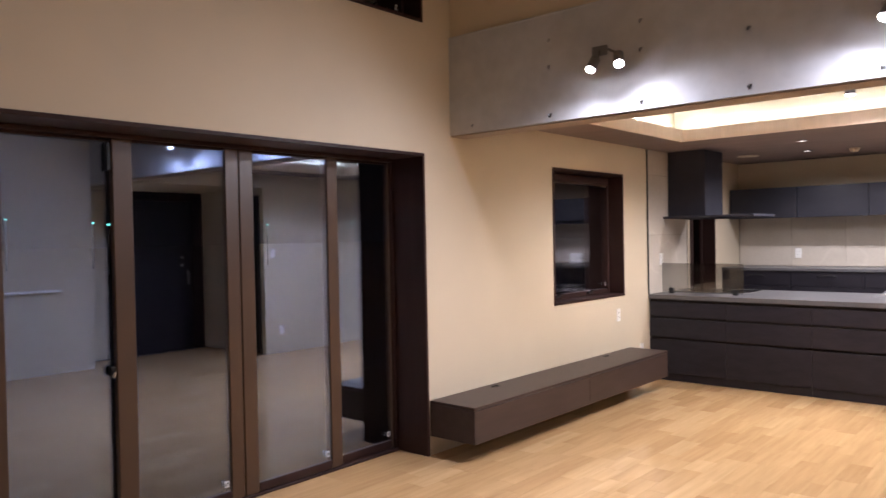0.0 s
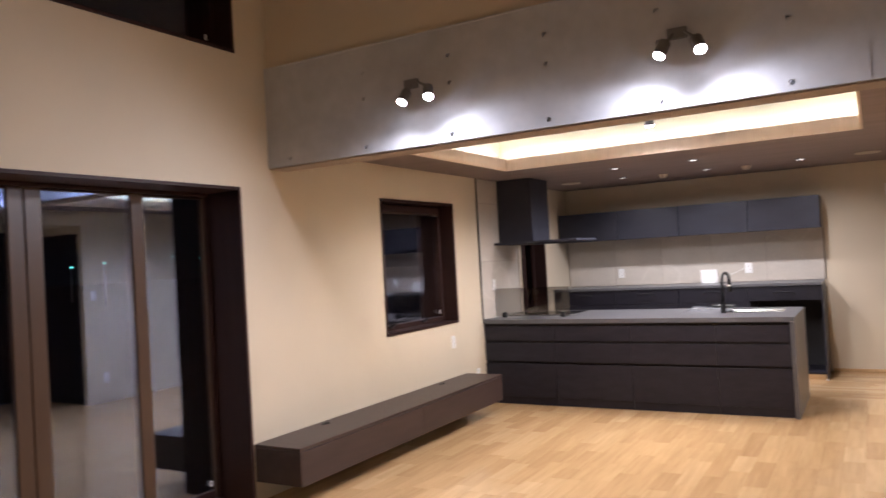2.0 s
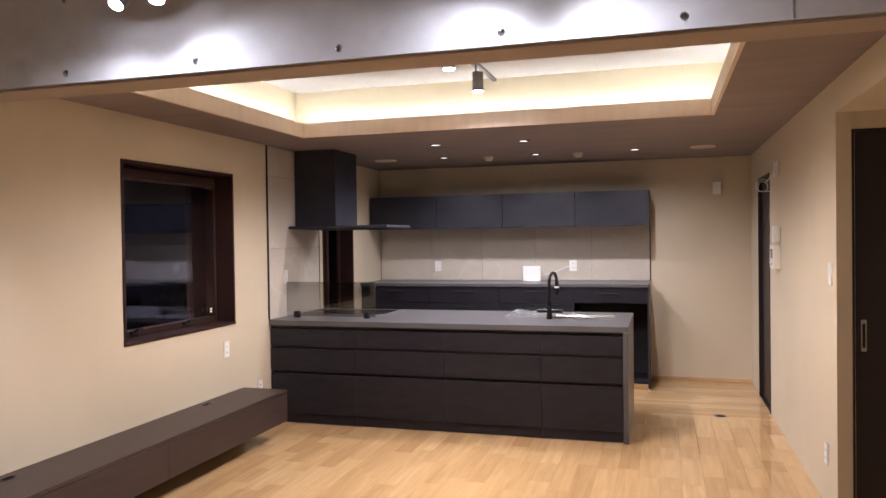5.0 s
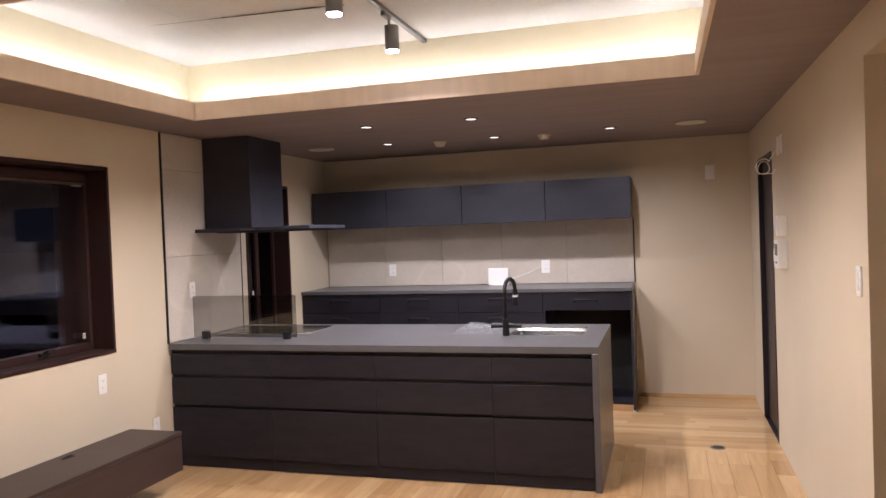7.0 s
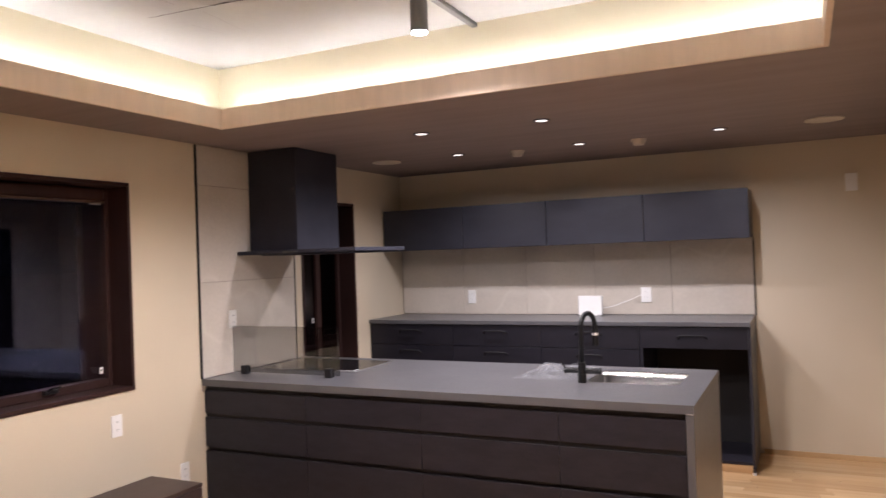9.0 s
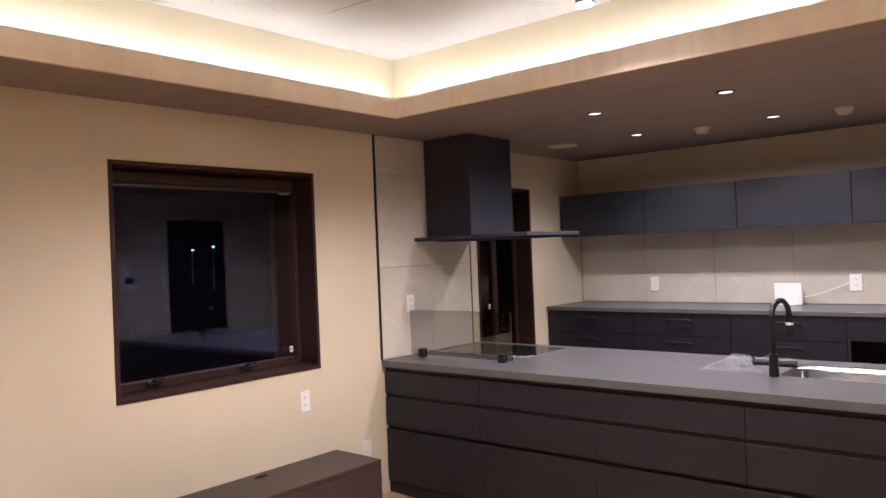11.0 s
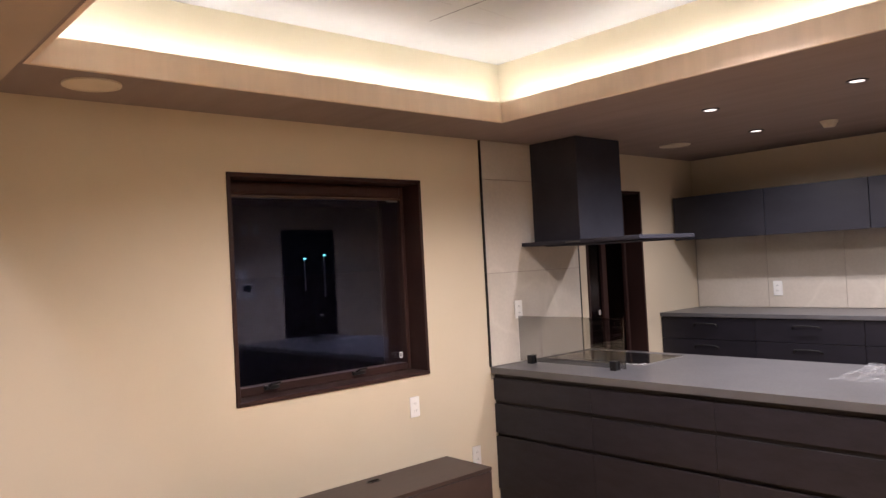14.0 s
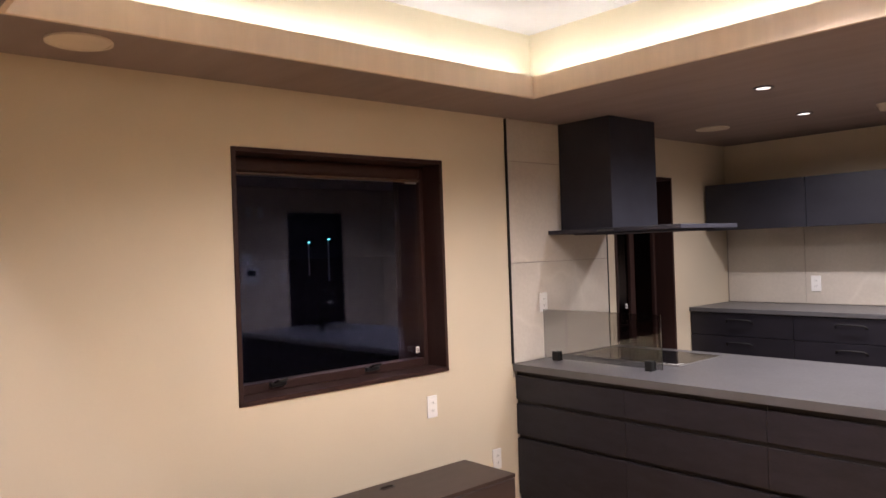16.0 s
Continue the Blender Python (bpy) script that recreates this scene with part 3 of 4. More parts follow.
for a, b in ((by0 + 0.019, 1.303), (1.306, by1)):
    part("drop_front", boxed(bx - 0.021, bx - 0.002, a, b, bz0 - 0.003, bz1 - 0.026, bevel=0.0015), BENCH, bench)
for y in HOLE_Y:
    part("cable_grommet", plate(rect(0.053, 0.097, y - 0.047, y + 0.047, 0.02), [rect(0.061, 0.089, y - 0.038, y + 0.038, 0.014)], bz1, bz1 + 0.003, lambda u, v, w: (u, v, w)), BLACK_METAL, bench, "black oval cable grommet")

# ---- island ----
IF, IB, IX, WT = 3.228, 4.295, 2.973, 0.884
FRONTS = ((0.085, 0.427), (0.452, 0.640), (0.665, 0.810))
UNITS = ((0.006, 0.797), (0.797, 1.570), (1.570, 2.355), (2.355, IX))
for a, b in UNITS:
    u = thing("island_unit", ((a + b) / 2, 3.8, 0), "charcoal island drawer unit with finger-groove fronts", "cabinet", "island drawer units")
    part("carcass", boxed(a + 0.001, b - 0.001, IF + 0.022, IB - 0.05, 0.085, 0.66 if b > 2 and a > 1.5 else 0.838), GROOVE, u)
    part("plinth", boxed(a + 0.001, b - 0.001, IF + 0.05, IB - 0.08, 0.0, 0.085), GROOVE, u)
    part("back_panel", boxed(a + 0.001, b - 0.001, IB - 0.05, IB - 0.03, 0.04, 0.838, bevel=0.001), CHARCOAL, u)
    part("groove_rail", boxed(a + 0.001, b - 0.001, IF + 0.014, IF + 0.022, 0.62, 0.840), GROOVE, u)
    part("kick_board", boxed(a + 0.001, b - 0.001, IF + 0.012, IF + 0.03, 0.006, 0.082), CHARCOAL, u)
    for z0, z1 in FRONTS:
        part("drawer_front", boxed(a + 0.0012, b - 0.0012, IF, IF + 0.02, z0, z1, bevel=0.0007), CHARCOAL, u)
SINK = (2.365, 2.872, 3.712, 4.142)
wt = thing("worktop", (1.5, 3.8, WT - 0.042), "grey composite island worktop with waterfall end", "worktop")
part("slab", plate(rect(0.003, 3.015, 3.212, 4.30), [rect(*SINK, 0.06)], WT - 0.042, WT, lambda u, v, w: (u, v, w)), COUNTER, wt)
part("waterfall_end", boxed(IX + 0.003, 3.0135, 3.214, 4.298, 0.0, WT - 0.0445, bevel=0.0015), COUNTER, wt)
part("joint", boxed(IX + 0.004, 3.0128, 3.2135, 4.297, WT - 0.0443, WT - 0.0422), WHITE_PLASTIC, wt, "pale line of joint filler")

# sink
sk = thing("sink", (2.66, 3.97, 0.68), "stainless steel undermounted sink basin with draining ledge", "sink")
bm = bmesh.new()
loops = []
for z, inset, r in ((WT - 0.003, 0.0005, 0.06), (0.722, 0.012, 0.06), (0.704, 0.035, 0.05)):
    loops.append([bm.verts.new((u, v, z)) for u, v in rect(SINK[0] + inset, SINK[1] - inset, SINK[2] + inset, SINK[3] - inset, r)])
for a, b in zip(loops, loops[1:]):
    for i in range(len(a)):
        j = (i + 1) % len(a)
        bm.faces.new((a[i], a[j], b[j], b[i]))
bm.faces.new(loops[-1])
bmesh.ops.recalc_face_normals(bm, faces=bm.faces)
for f in bm.faces:
    f.normal_flip() if f.normal.z < -0.1 else None
part("basin", bm, STEEL, sk, smooth=True)
part("drain", disc(bmesh.new(), (2.72, 3.98), 0.05, 0.045, 0.706, 0.711), BLACK_METAL, sk)
for y in (4.036, 4.076, 4.116):
    part("ledge_bar", boxed(2.367, 2.870, y - 0.007, y + 0.007, WT - 0.018, WT - 0.006, bevel=0.003, segs=2), POLISHED, sk, "polished steel draining bar")

# tap
TX, TY = 2.357, 3.690
tp = thing("kitchen_tap", (TX, TY, WT), "matt black gooseneck kitchen tap with lever", "tap")
part("base", disc(bmesh.new(), (TX, TY), 0.0245, 0.0240, WT, WT + 0.045), BLACK_METAL, tp, smooth=False)
part("body", disc(bmesh.new(), (TX, TY), 0.0225, 0.0215, WT + 0.045, WT + 0.115), BLACK_METAL, tp)
arc = [(TX, TY, WT + 0.11), (TX, TY, WT + 0.29)]
arc += [(TX + 0.022 * (1 - math.cos(a)), TY + 0.070 * (1 - math.cos(a)), WT + 0.302 + 0.080 * math.sin(a)) for a in (math.pi * k / 14 for k in range(15))]
part("neck", tube(arc, 0.0140, 12), BLACK_METAL, tp, smooth=True)
ex, ey = arc[-1][:2]
part("spray_head", disc(bmesh.new(), (ex, ey), 0.0165, 0.0185, WT + 0.305, WT + 0.190), BLACK_METAL, tp, smooth=False)
part("collar", disc(bmesh.new(), (ex, ey), 0.0190, 0.0190, WT + 0.250, WT + 0.264), WHITE_PLASTIC, tp, "bright pale collar")
part("lever", tube([(TX + 0.02, TY, WT + 0.066), (TX + 0.078, TY + 0.004, WT + 0.066), (TX + 0.098, TY + 0.005, WT + 0.066)], 0.0165, 14), BLACK_METAL, tp)
part("lever_cap", tube([(TX + 0.0985, TY + 0.005, WT + 0.066), (TX + 0.110, TY + 0.006, WT + 0.066)], 0.0185, 14), BLACK_METAL, tp)
part("side_handle", tube([(TX - 0.02, TY, WT + 0.068), (TX - 0.085, TY - 0.005, WT + 0.068), (TX - 0.100, TY - 0.006, WT + 0.062)], 0.0155, 14), BLACK_METAL, tp)
part("pin", tube([(TX - 0.090, TY - 0.005, WT + 0.075), (TX - 0.118, TY - 0.010, WT + 0.118)], 0.005, 8), BLACK_METAL, tp)

# crumpled plastic film on the worktop
def crumple(cx, cy, rx, ry, z, height, seed, n=34):
    bm = bmesh.new()
    grid = []
    for i in range(n):
        row = []
        for j in range(n):
            u, v = 2 * i / (n - 1) - 1, 2 * j / (n - 1) - 1
            k = 1 + 0.18 * noise.noise((u * 2 + seed, v * 2, seed))
            h = abs(noise.noise((u * 3.3 + seed, v * 3.3, 1))) + 0.5 * abs(noise.noise((u * 8, v * 8 + seed, 2)))
            edge = max(0.0, 1 - max(abs(u), abs(v)) ** 3)
            row.append(bm.verts.new((cx + rx * u * k, cy + ry * v * k, z + 0.002 + height * h * edge)))
        grid.append(row)
    for i in range(n - 1):
        for j in range(n - 1):
            bm.faces.new((grid[i][j], grid[i + 1][j], grid[i + 1][j + 1], grid[i][j + 1]))
    return bm


fl = solid("plastic_bag", crumple(2.12, 4.00, 0.18, 0.27, WT, 0.065, 3.7), FILM, "crumpled clear plastic bag on the grey worktop", "plastic bag", base=(2.12, 4.00, WT))

# hob and glass screen
hb = thing("hob", (0.45, 3.95, WT), "black glass induction hob flush in grey worktop", "hob")
part("glass_top", boxed(0.095, 0.852, 3.690, 4.172, WT + 0.0005, WT + 0.007, bevel=0.002), HOB_GLASS, hb)
part("front_trim", boxed(0.095, 0.852, 3.683, 3.690, WT + 0.0005, WT + 0.008, bevel=0.001), STEEL, hb, "thin steel edge trim")
part("side_trim", boxed(0.852, 0.857, 3.683, 4.172, WT + 0.0005, WT + 0.0075, bevel=0.001), STEEL, hb, "thin steel edge trim")
for a, b in ((0.705, 0.750), (0.772, 0.815)):
    part("control_mark", boxed(a, b, 3.702, 3.712, WT + 0.007, WT + 0.0076), WHITE_PLASTIC, hb)
part("control_mark", boxed(0.824, 0.834, 3.702, 3.775, WT + 0.007, WT + 0.0076), WHITE_PLASTIC, hb)
sc = thing("splash_screen", (0.46, 3.47, WT), "smoked glass splash screen on two black clamps", "splash screen")
gp = part("glass_panel", boxed(0.040, 0.885, 3.466, 3.474, WT + 0.013, 1.200, bevel=0.001), SMOKED, sc)
gp.visible_shadow = False
for fx in (0.142, 0.808):
    part("clamp", boxed(fx - 0.023, fx + 0.023, 3.445, 3.495, WT, WT + 0.058, bevel=0.004, segs=2), BLACK_METAL, sc, "square black clamp foot")

# ---- range hood ----
hd = thing("range_hood", (0.25, 4.0, 1.66), "black range hood with wide flat plate, fixed to wall", "range hood")
part("duct_box", boxed(0.012, 0.420, 3.705, 4.203, 1.6965, H_KIT - 0.002, bevel=0.003), HOOD, hd)
part("capture_plate", boxed(0.012, 0.965, 3.570, 4.205, 1.670, 1.696, bevel=0.003), HOOD, hd)
part("filter_panel", boxed(0.16, 0.86, 3.64, 4.14, 1.661, 1.670, bevel=0.003), HOOD, hd)
part("control_strip", boxed(0.40, 0.52, 3.5685, 3.5705, 1.676, 1.686), SLOT, hd)

# ---- back run ----
BF, BTOP = 5.268, 1.075
ct = solid("back_worktop", boxed(0.003, 3.135, BF - 0.012, BACK - 0.012, BTOP - 0.032, BTOP, bevel=0.002), COUNTER, "grey composite worktop on the back cabinets", "worktop", base=(1.5, 5.5, BTOP - 0.032))


def pull_bar(u, cx, z, parent):
    half = [(cx - 0.100, BF - 0.0005, z - 0.030), (cx - 0.098, BF - 0.016, z - 0.020), (cx - 0.085, BF - 0.026, z - 0.009), (cx, BF - 0.027, z - 0.007)]
    part("pull", tube(half + [(2 * cx - x, y, w) for x, y, w in half[-2::-1]], 0.0058, 8), PULL, parent, "black bow pull", smooth=True)


for a, b in ((0.006, 0.812), (0.812, 1.587), (1.587, 2.362)):
    u = thing("base_cabinet", ((a + b) / 2, 5.55, 0), "slate grey base cabinet with drawers and bar pulls", "cabinet", "back base cabinets")
    part("carcass", boxed(a + 0.001, b - 0.001, BF + 0.022, BACK - 0.02, 0.09, BTOP - 0.034), GROOVE, u)
    part("plinth", boxed(a + 0.001, b - 0.001, BF + 0.05, BACK - 0.05, 0, 0.088), BROWN_FRAME, u)
    for z0, z1 in ((0.10, 0.475), (0.48, 0.862), (0.867, 1.036)):
        dr = part("drawer_front", boxed(a + 0.002, b - 0.002, BF, BF + 0.02, z0, z1, bevel=0.0007), BACK_FRONT, u)
        pull_bar(u, (a + b) / 2, z1 - 0.035, dr)
u = thing("open_bay_unit", (2.75, 5.55, 0), "slate grey cabinet with one drawer over an open bay", "cabinet", "back base cabinets")
dr = part("drawer_front", boxed(2.364, 3.116, BF, BF + 0.02, 0.880, 1.036, bevel=0.0007), BACK_FRONT, u)
pull_bar(u, 2.74, 0.985, dr)
part("side_panel", boxed(2.364, 2.382, BF + 0.002, BACK - 0.02, 0.0, 0.878), CHARCOAL, u)
part("end_panel", boxed(3.118, 3.136, BF - 0.002, BACK - 0.014, 0.015, BTOP - 0.034, bevel=0.001), SLATE, u)
part("back_panel", boxed(2.382, 3.118, BACK - 0.04, BACK - 0.02, 0.0, 0.878), GROOVE, u)
part("bottom_panel", boxed(2.382, 3.118, BF + 0.03, BACK - 0.04, 0.06, 0.078), CHARCOAL, u)
part("drawer_box", boxed(2.382, 3.118, BF + 0.021, BACK - 0.05, 0.884, 1.030), GROOVE, u)
part("foot_cap", boxed(3.116, 3.138, BF - 0.004, BF + 0.02, 0.0, 0.014), WHITE_PLASTIC, u, "small white foot cap")
part("kick_strip", boxed(2.382, 3.118, BF + 0.03, BF + 0.045, 0.0, 0.055), OAK_X, u, "oak kick strip")

for a, b in ((0.02, 0.819), (0.819, 1.579), (1.579, 2.373), (2.373, 3.138)):
    u = thing("wall_cabinet", ((a + b) / 2, 5.7, 1.68), "slate grey handleless wall cabinet above stone tiles", "cabinet", "wall cabinets")
    part("carcass", boxed(a + 0.0005, b - 0.0005, 5.552, BACK - 0.014, 1.682, 2.042), SLATE, u)
    part("door", boxed(a + 0.0025, b - 0.0025, 5.53, 5.55, 1.675, 2.045, bevel=0.0015), SLATE, u)

# ---- lamps ----
def twin_spot(cx, heads, zb):
    w = thing("twin_spotlight", (cx, BEAM0, zb), "grey twin wall spotlight on the concrete beam, lit", "spotlight", "beam spotlights")
    part("wall_plate", boxed(cx - 0.05, cx + 0.05, BEAM0 - 0.022, BEAM0 - 0.0005, zb - 0.03, zb + 0.03, bevel=0.006, segs=2), GREY_METAL, w)
    for hx, hz, aim in heads:
        top = Vector((hx, -0.07, hz)) - Vector(aim).normalized() * 0.085
        face = Vector((hx, -0.07, hz))
        hd_ = part("lamp_head", tube([top, top + (face - top) * 0.3, face], 0.031, 18), GREY_METAL, w, smooth=False)
        part("arm", tube([(cx + (hx - cx) * 0.3, BEAM0 - 0.015, zb), tuple((top + Vector((hx, 0.03, hz + 0.06))) / 2), tuple(top)], 0.008, 8), GREY_METAL, hd_)
        way = (face - top).normalized()
        part("lens", tube([face - way * 0.001, face + way * 0.004], 0.026, 18), LAMP_FACE, hd_, "glowing white lamp lens")
        spot("beam_spot_light", face + way * 0.008, face + way, BEAM_SPOT_W, 174, NEUTRAL, 1.0, 0.03)


twin_spot(1.22, ((1.227, 2.505, (-0.10, -0.76, -1)), (1.415, 2.510, (0.40, -0.68, -1))), 2.64)
twin_spot(2.83, ((2.764, 2.499, (-0.32, -0.58, -1)), (2.964, 2.496, (0.40, -0.68, -1))), 2.63)

for x, y in ((1.357, 3.77), (1.130, 4.81), (2.141, 3.785), (2.066, 4.868), (3.021, 4.83)):
    w = thing("downlight", (x, y, H_KIT), "round recessed kitchen downlight, lit", "downlight", "kitchen downlights")
    part("trim_ring", plate(ring(x, y, 0.052, 28), [ring(x, y, 0.036, 28)], H_KIT - 0.005, H_KIT - 0.0005, lambda u, v, w_: (u, v, w_)), BLACK_METAL, w)
    part("lens", disc(bmesh.new(), (x, y), 0.036, 0.036, H_KIT - 0.004, H_KIT - 0.0008, 28), DOWN_FACE, w, "glowing frosted lens")
    spot("downlight_lamp", (x, y, H_KIT - 0.012), (x, y, 0), DOWN_W, 162, SOFT_WHITE, 1.0, 0.014)

for x, y in ((3.638, 4.846), (0.487, 4.83), (0.314, 0.694)):
    w = thing("ceiling_speaker", (x, y, H_KIT), "round cream ceiling speaker with fine grille", "speaker", "ceiling speakers")
    part("rim", plate(ring(x, y, 0.114, 40), [ring(x, y, 0.105, 40)], H_KIT - 0.008, H_KIT - 0.0005, lambda u, v, w_: (u, v, w_)), SPEAKER, w)
    part("grille", disc(bmesh.new(), (x, y), 0.102, 0.105, H_KIT - 0.006, H_KIT - 0.0005, 40), SPEAKER, w)

for x, y in ((1.572, 4.92), (2.476, 4.93)):
    w = thing("smoke_detector", (x, y, H_KIT), "small round cream detector on the dark ceiling", "detector", "ceiling detectors")
    part("base", disc(bmesh.new(), (x, y), 0.052, 0.055, H_KIT - 0.016, H_KIT - 0.0005, 28), SPEAKER, w)
    part("sensor", disc(bmesh.new(), (x, y), 0.036, 0.047, H_KIT - 0.042, H_KIT - 0.016, 24), SPEAKER, w)

tr = thing("light_track", (2.06, 2.2, H_COVE), "grey ceiling light track in the cove", "light track")
part("rail", boxed(2.045, 2.075, 1.30, 3.05, H_COVE - 0.022, H_COVE - 0.0005, bevel=0.002), GREY_METAL, tr)
for y in (1.66, 2.37):
    w = thing("track_spotlight", (2.085, y, H_COVE - 0.022), "grey cylinder spotlight hanging from the ceiling track", "spotlight", "track spotlights")
    part("adapter", boxed(2.048, 2.072, y - 0.05, y + 0.05, H_COVE - 0.045, H_COVE - 0.0225, bevel=0.002), GREY_METAL, w)
    part("stem", disc(bmesh.new(), (2.075, y), 0.007, 0.007, H_COVE - 0.10, H_COVE - 0.045, 12), GREY_METAL, w)
    part("barrel", disc(bmesh.new(), (2.088, y), 0.037, 0.037, 2.556, 2.685, 28), GREY_METAL, w)
    part("lens", disc(bmesh.new(), (2.088, y), 0.031, 0.031, 2.552, 2.5555, 28), LAMP_FACE, w, "glowing lamp lens")
    spot("track_lamp", (2.088, y, 2.548), (2.088, y, 0), TRACK_W, 158, WARM, 0.5, 0.03)

# ---- small wall fittings ----
def wall_plate(name, wall, u, z, w, h, label, category, slots="socket", group="wall sockets", thick=0.008):
    """A plate on wall 'w' (x = 0), 'n' (y = BACK), 'e' (x = RW)."""
    def bx_(d0, d1, u0, u1, z0, z1, bevel=0.0):
        if wall == "w":
            return boxed(off + d0, off + d1, u0, u1, z0, z1, bevel=bevel)
        if wall == "n":
            return boxed(u0, u1, BACK - off - d1, BACK - off - d0, z0, z1, bevel=bevel)
        return boxed(RW - d1, RW - d0, u0, u1, z0, z1, bevel=bevel)
    off = 0.010 if slots == "tile" or (wall == "n" and u < 3.1) or (wall == "w" and 3.2 < u < 4.2) else 0.0
    base = {"w": (off, u, z), "n": (u, BACK - off, z), "e": (RW, u, z)}[wall]
    t = thing(name, base, label, category, group)
    part("plate", bx_(0.0004, thick, u - w / 2, u + w / 2, z - h / 2, z + h / 2, 0.002), WHITE_PLASTIC, t)
    if slots == "socket":
        for dz in (-0.022, 0.022):
            face = part("socket_face", bx_(thick, thick + 0.002, u - w * 0.3, u + w * 0.3, z + dz - 0.018, z + dz + 0.018), WHITE_PLASTIC, t)
            for du in (-0.007, 0.005):
                part("slot", bx_(thick + 0.002, thick + 0.0025, u + du, u + du + 0.002, z + dz - 0.006, z + dz + 0.006), SLOT, face)
    elif slots == "switch":
        part("rocker", bx_(thick, thick + 0.004, u - w * 0.28, u + w * 0.28, z - h * 0.3, z + h * 0.3, 0.001), WHITE_PLASTIC, t)
    elif slots == "screen":
        part("display", bx_(thick, thick + 0.001, u - w * 0.31, u + w * 0.31, z - h * 0.04, z + h * 0.36), SCREEN, t, "dark intercom display")
        part("speaker_slot", bx_(thick, thick + 0.001, u - w * 0.2, u + w * 0.2, z - h * 0.32, z - h * 0.26), SLOT, t)
    return t


wall_plate("wall_socket", "w", 2.552, 0.730, 0.072, 0.122, "white double wall socket on beige plaster", "socket")
wall_plate("wall_socket", "w", 3.045, 0.335, 0.072, 0.122, "white wall socket beside the floating bench", "socket")
wall_plate("wall_socket", "w", 3.502, 1.243, 0.072, 0.122, "white wall socket on grey stone tile", "socket")
wall_plate("wall_socket", "n", 0.729, 1.236, 0.075, 0.122, "white wall socket on grey stone tile", "socket")
wall_plate("wall_socket", "n", 2.305, 1.240, 0.085, 0.125, "white wall socket on grey stone tile", "socket")
wall_plate("wall_sensor", "n", 3.826, 2.061, 0.080, 0.130, "small white sensor box on beige plaster", "sensor", "switch", "", 0.03)
wall_plate("intercom", "e", 3.965, 1.382, 0.185, 0.185, "white wall intercom with dark display", "intercom", "screen", "", 0.055)
wall_plate("thermostat", "e", 3.925, 1.568, 0.115, 0.130, "white wall thermostat panel", "thermostat", "switch", "", 0.050)
wall_plate("wall_switch", "e", 3.985, 2.098, 0.075, 0.122, "white wall plate beside the dark kitchen door", "switch", "switch", "wall switches")
wall_plate("wall_switch", "e", 4.405, 1.35, 0.055, 0.122, "narrow white switch between intercom and dark door", "switch", "switch", "wall switches")
wall_plate("wall_switch", "e", 4.135, 2.100, 0.075, 0.122, "white blank wall plate with a loose cable", "switch", "switch", "wall switches")
wall_plate("wall_switch", "e", 2.04, 1.345, 0.072, 0.122, "white wall switch on beige plaster", "switch", "switch", "wall switches")
wall_plate("wall_socket", "e", 2.17, 0.31, 0.072, 0.122, "white wall socket on beige plaster", "socket")

loop = [(RW - 0.062 + 0.043 * (1 + 0.22 * math.sin(0.31 * k)) * math.cos(a), 4.42 - 0.0016 * k, 1.985 - 0.0008 * k + 0.052 * (1 + 0.15 * math.cos(0.27 * k)) * math.sin(a)) for k, a in ((k, 0.6 + 0.45 * k) for k in range(22))]
tail = [(RW - 0.012, 4.34, 1.93), (RW - 0.006, 4.27, 1.955)]
solid("coiled_cable", tube([(RW - 0.006, 4.16, 2.08), (RW - 0.02, 4.28, 2.05), *loop, *tail], 0.0034, 8), WHITE_PLASTIC, "loose coil of white cable hanging at the wall", "cable", base=(RW - 0.03, 4.45, 1.96), smooth=True)
rt = thing("router_box", (1.855, 5.80, BTOP), "white plastic box leaning on the tiles", "router")
part("case", boxed(1.757, 1.957, 5.775, 5.815, BTOP + 0.0005, BTOP + 0.165, bevel=0.005, segs=2), WHITE_PLASTIC, rt)
part("foot", boxed(1.80, 1.915, 5.755, 5.835, BTOP, BTOP + 0.008, bevel=0.002), WHITE_PLASTIC, rt)
cable = [(1.957 + 0.31 * k / 12, 5.80 + 0.07 * k / 12, 1.135 + 0.105 * (k / 12) ** 1.4) for k in range(13)]
solid("router_cable", tube(cable, 0.003, 8), WHITE_PLASTIC, "thin white cable from box to wall socket", "cable", base=(2.0, 5.8, BTOP), smooth=True)
fo = thing("floor_outlet", (3.735, 4.30, 0), "round dark metal floor outlet cover in the oak floor", "floor outlet")
part("cover", disc(bmesh.new(), (3.735, 4.30), 0.052, 0.050, 0.0, 0.004, 28), GREY_METAL, fo)
part("lid", disc(bmesh.new(), (3.735, 4.30), 0.036, 0.035, 0.004, 0.006, 24), BLACK_METAL, fo)

# ---- outside ----
for x, y, z in ((-40, 16.05, 2.58), (-58, 36.8, 2.70), (-42.7, 29.2, 2.63), (-160, 133.5, 6.6), (-100, 89.2, 4.35), (-51.3, 20.15, 2.95), (-53.4, 15.1, 3.25)):
    sl = thing("street_lamp", (x, y, -0.3), "distant slim street lamp glowing blue-white at night", "street lamp", "street lamps")
    part("pole", disc(bmesh.new(), (x, y), 0.05, 0.03, -0.3, z, 10), GREY_METAL, sl)
    part("lamp_head", boxed(x - 0.05, x + 0.20, y + 0.0013 * x, y - 0.0013 * x, z, z - 0.0018 * x, bevel=0.02), STREET_GLOW, sl, "glowing blue-white lamp head")

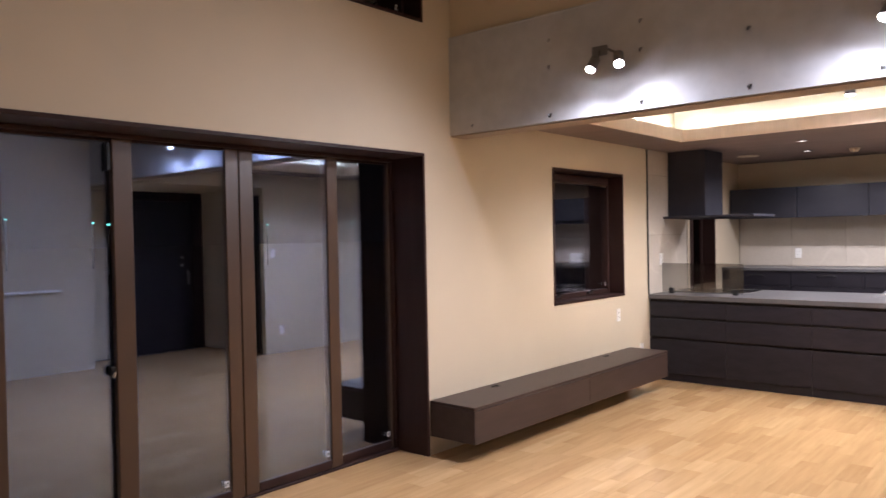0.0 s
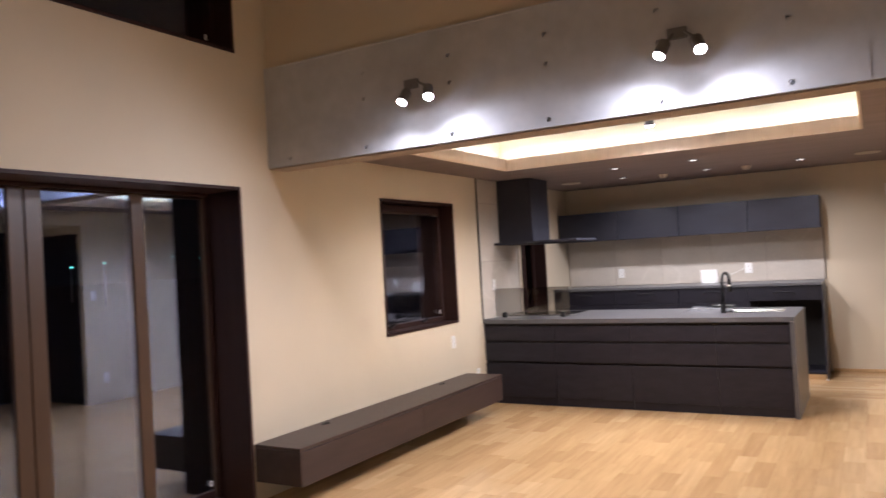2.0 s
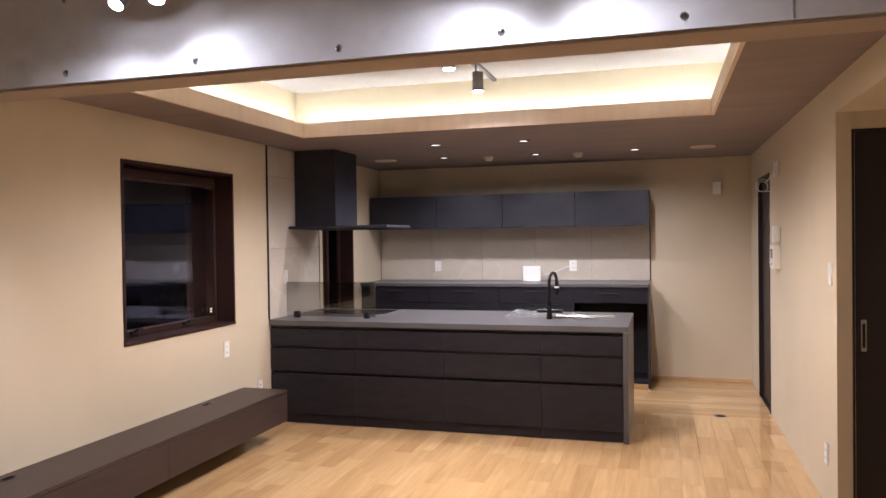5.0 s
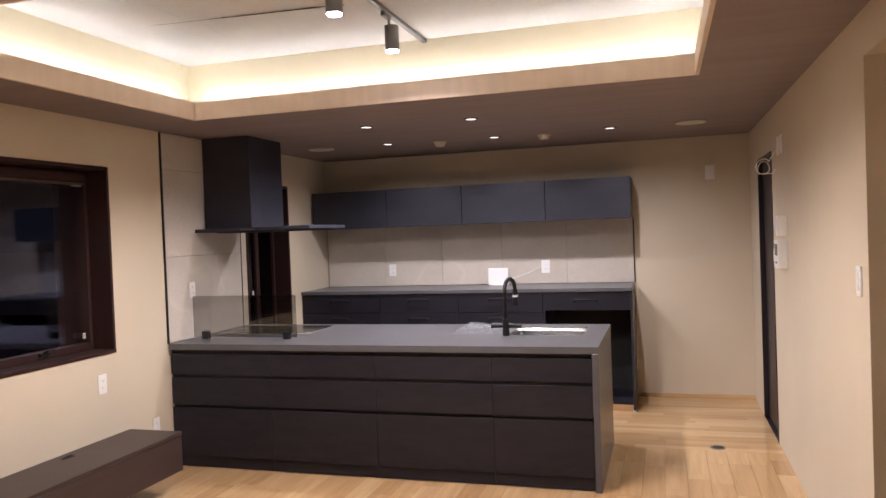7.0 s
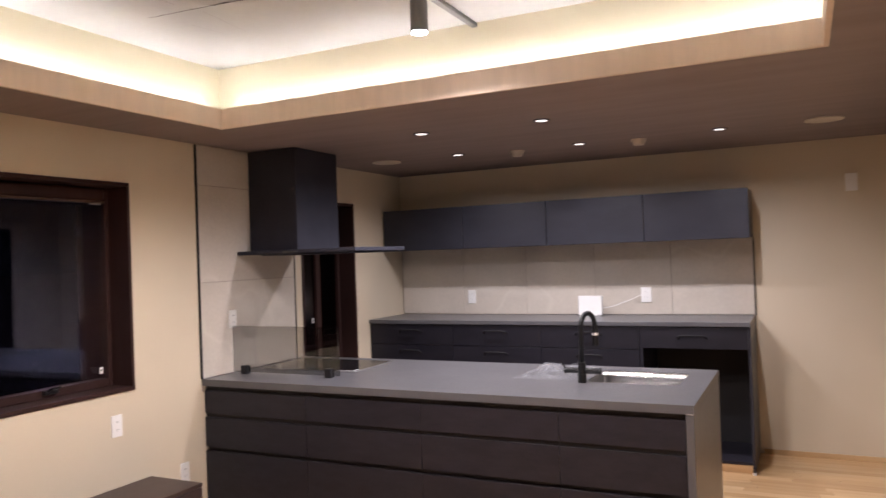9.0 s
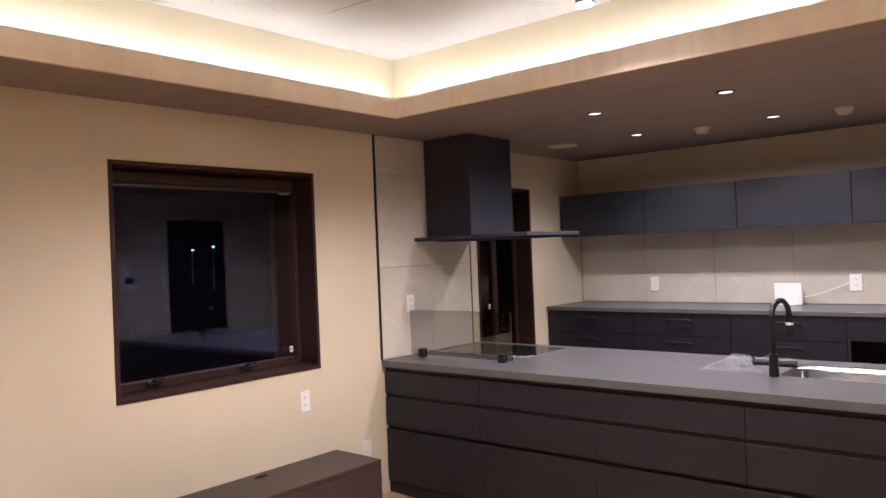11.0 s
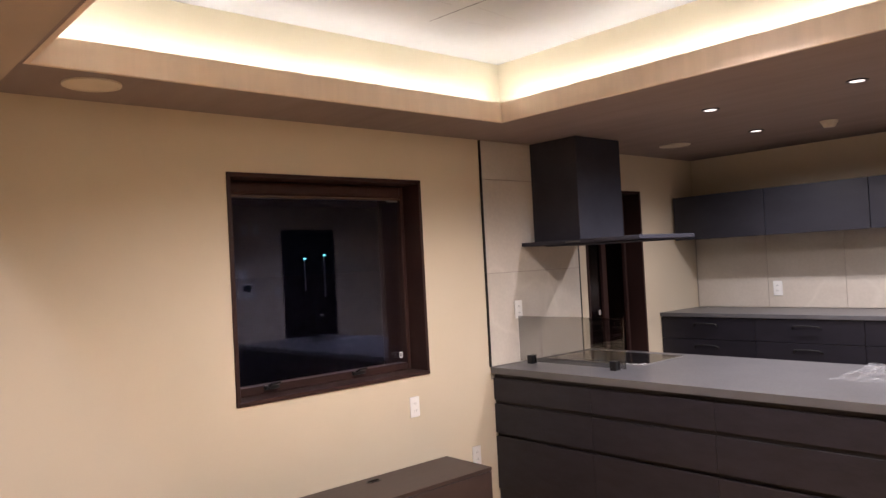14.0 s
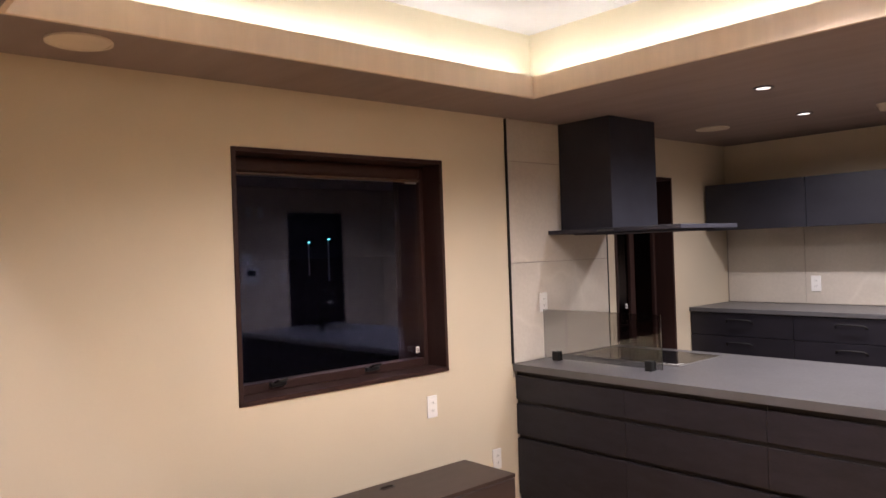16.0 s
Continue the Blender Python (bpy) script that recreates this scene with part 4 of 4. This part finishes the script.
# ---- tiles ----
def tile_mesh(w, h, d, across):
    if across == "n":
        return mesh_from("tile", boxed(-w / 2, w / 2, -d, 0, -h / 2, h / 2, bevel=0.0012), TILE)
    return mesh_from("tile", boxed(0, d, -w / 2, w / 2, -h / 2, h / 2, bevel=0.0012), TILE)


solid("tile_bed_north", boxed(0.002, 3.138, BACK - 0.004, BACK - 0.0005, BTOP - 0.03, 1.70), GROUT, "grey grout bed behind the stone tiles", "grout", kind="structure")
solid("tile_bed_west", boxed(0.0005, 0.004, 3.215, 4.20, 0.80, H_KIT - 0.003), GROUT, "grey grout bed behind the stone tiles", "grout", kind="structure")
edges_n = (0.012, 0.649, 1.262, 1.878, 2.512, 3.134)
for a, b in zip(edges_n, edges_n[1:]):
    t = new("tile", tile_mesh(b - a - 0.003, 0.622, 0.006, "n"))
    t.location = ((a + b) / 2, BACK - 0.004, 1.078 + 0.311)
    t.parent = wall_n
rows_w = (0.885, 1.500, 2.130, H_KIT - 0.004)
for a, b in zip(rows_w, rows_w[1:]):
    t = new("tile", tile_mesh(0.975, b - a - 0.003, 0.006, "w"))
    t.location = (0.004, 3.7075, (a + b) / 2)
    t.parent = wall_w
solid("tile_edge_trim", boxed(0.0005, 0.014, 3.204, 3.216, 0.885, H_KIT - 0.004, bevel=0.001), BLACK_METAL, "slim black metal tile edge trim", "trim", kind="structure")
solid("tile_edge_trim_far", boxed(0.0005, 0.013, 4.198, 4.206, 0.885, H_KIT - 0.004, bevel=0.001), BLACK_METAL, "slim black metal tile edge trim", "trim", kind="structure")
solid("tile_edge_trim_back", boxed(3.136, 3.144, BACK - 0.013, BACK - 0.0005, BTOP, 1.68, bevel=0.001), BLACK_METAL, "slim black metal tile edge trim", "trim", kind="structure")

# ---- oak strip floor ----
floor = solid("floor", boxed(0, 5.62, -6.2, BACK, -0.0155, -0.0125), GROOVE, "oak strip floor in mixed honey tones", "floor", kind="structure")
rng = random.Random(11)
SHARED = {}


def strip(length, width, along):
    key = (length, width, along)
    if key not in SHARED:
        g, c = 0.0001, 0.0005
        l, w = length / 2 - g, width / 2 - g
        if along == "x":
            l, w = w, l
        bm = bmesh.new()
        lo = [bm.verts.new(p) for p in ((-w, -l, -0.012), (w, -l, -0.012), (w, l, -0.012), (-w, l, -0.012))]
        mid = [bm.verts.new(p) for p in ((-w, -l, -c), (w, -l, -c), (w, l, -c), (-w, l, -c))]
        hi = [bm.verts.new(p) for p in ((-w + c, -l + c, 0), (w - c, -l + c, 0), (w - c, l - c, 0), (-w + c, l - c, 0))]
        for a, b in ((lo, mid), (mid, hi)):
            for i in range(4):
                bm.faces.new((a[i], a[(i + 1) % 4], b[(i + 1) % 4], b[i]))
        bm.faces.new(hi)
        SHARED[key] = mesh_from("plank", bm, OAK_Y if along == "y" else OAK_X)
    return SHARED[key]


REST = {"y": [], "x": []}


def lay(cx, cy, length, width, along, near):
    if near:
        ob = new("plank", strip(length, width, along))
        ob.location = (cx, cy, 0)
        ob.parent = floor
    else:
        REST[along].append((cx, cy, length, width))


PW, TURN_Y = 0.135, 4.22
LENGTHS = (0.25, 0.30, 0.40, 0.40, 0.50, 0.60, 0.75)
for col in range(42):
    cx = PW / 2 + col * PW
    if cx + PW / 2 > 5.62:
        break
    y = -6.2 - rng.uniform(0, 0.6)
    while y < TURN_Y - 0.02:
        n = rng.choice(LENGTHS)
        if y + n > TURN_Y - 0.1:
            n = round(TURN_Y - y, 3)
        if y + n > -6.2:
            mid = y + n / 2
            lay(cx, mid, n, PW, "y", 0.6 < mid < 3.2 and cx < 4.2)
        y += n
for y, n in ((-2.9, 0.6), (-2.3, 0.9), (-1.4, 0.45), (-0.95, 0.735)):
    REST["y"].append((-0.135, y + n / 2, n, 0.268))
yy = TURN_Y
while yy + 0.075 < BACK + 0.07:
    w = min(0.075, BACK - yy)
    if w < 0.01:
        break
    x = -rng.uniform(0, 0.5)
    while x < 4.15:
        n = rng.choice((0.45, 0.6, 0.75, 0.9))
        a, b = max(0, x), min(RW, x + n)
        if b - a > 0.03:
            lay((a + b) / 2, yy + w / 2, b - a, w, "x", False)
        x += n
    yy += w
for along, label in (("y", "far oak strips of the living floor"), ("x", "crosswise oak strips of the kitchen floor")):
    vs, fs = [], []
    for cx, cy, n, w in REST[along]:
        l, h = (n / 2 - 0.0001, w / 2 - 0.0001)
        hx, hy = (h, l) if along == "y" else (l, h)
        k = len(vs)
        c = 0.0005
        vs += [(cx + sx * hx, cy + sy * hy, -0.012) for sx, sy in ((-1, -1), (1, -1), (1, 1), (-1, 1))]
        vs += [(cx + sx * (hx - c), cy + sy * (hy - c), 0) for sx, sy in ((-1, -1), (1, -1), (1, 1), (-1, 1))]
        fs += [(k + 4, k + 5, k + 6, k + 7)] + [(k + i, k + (i + 1) % 4, k + 4 + (i + 1) % 4, k + 4 + i) for i in range(4)]
    me = bpy.data.meshes.new("planks")
    me.from_pydata(vs, [], fs)
    me.materials.append(OAK_Y if along == "y" else OAK_X)
    ob = new("planks", me)
    ob.parent = floor
    tagged(ob, label, kind="stuff")
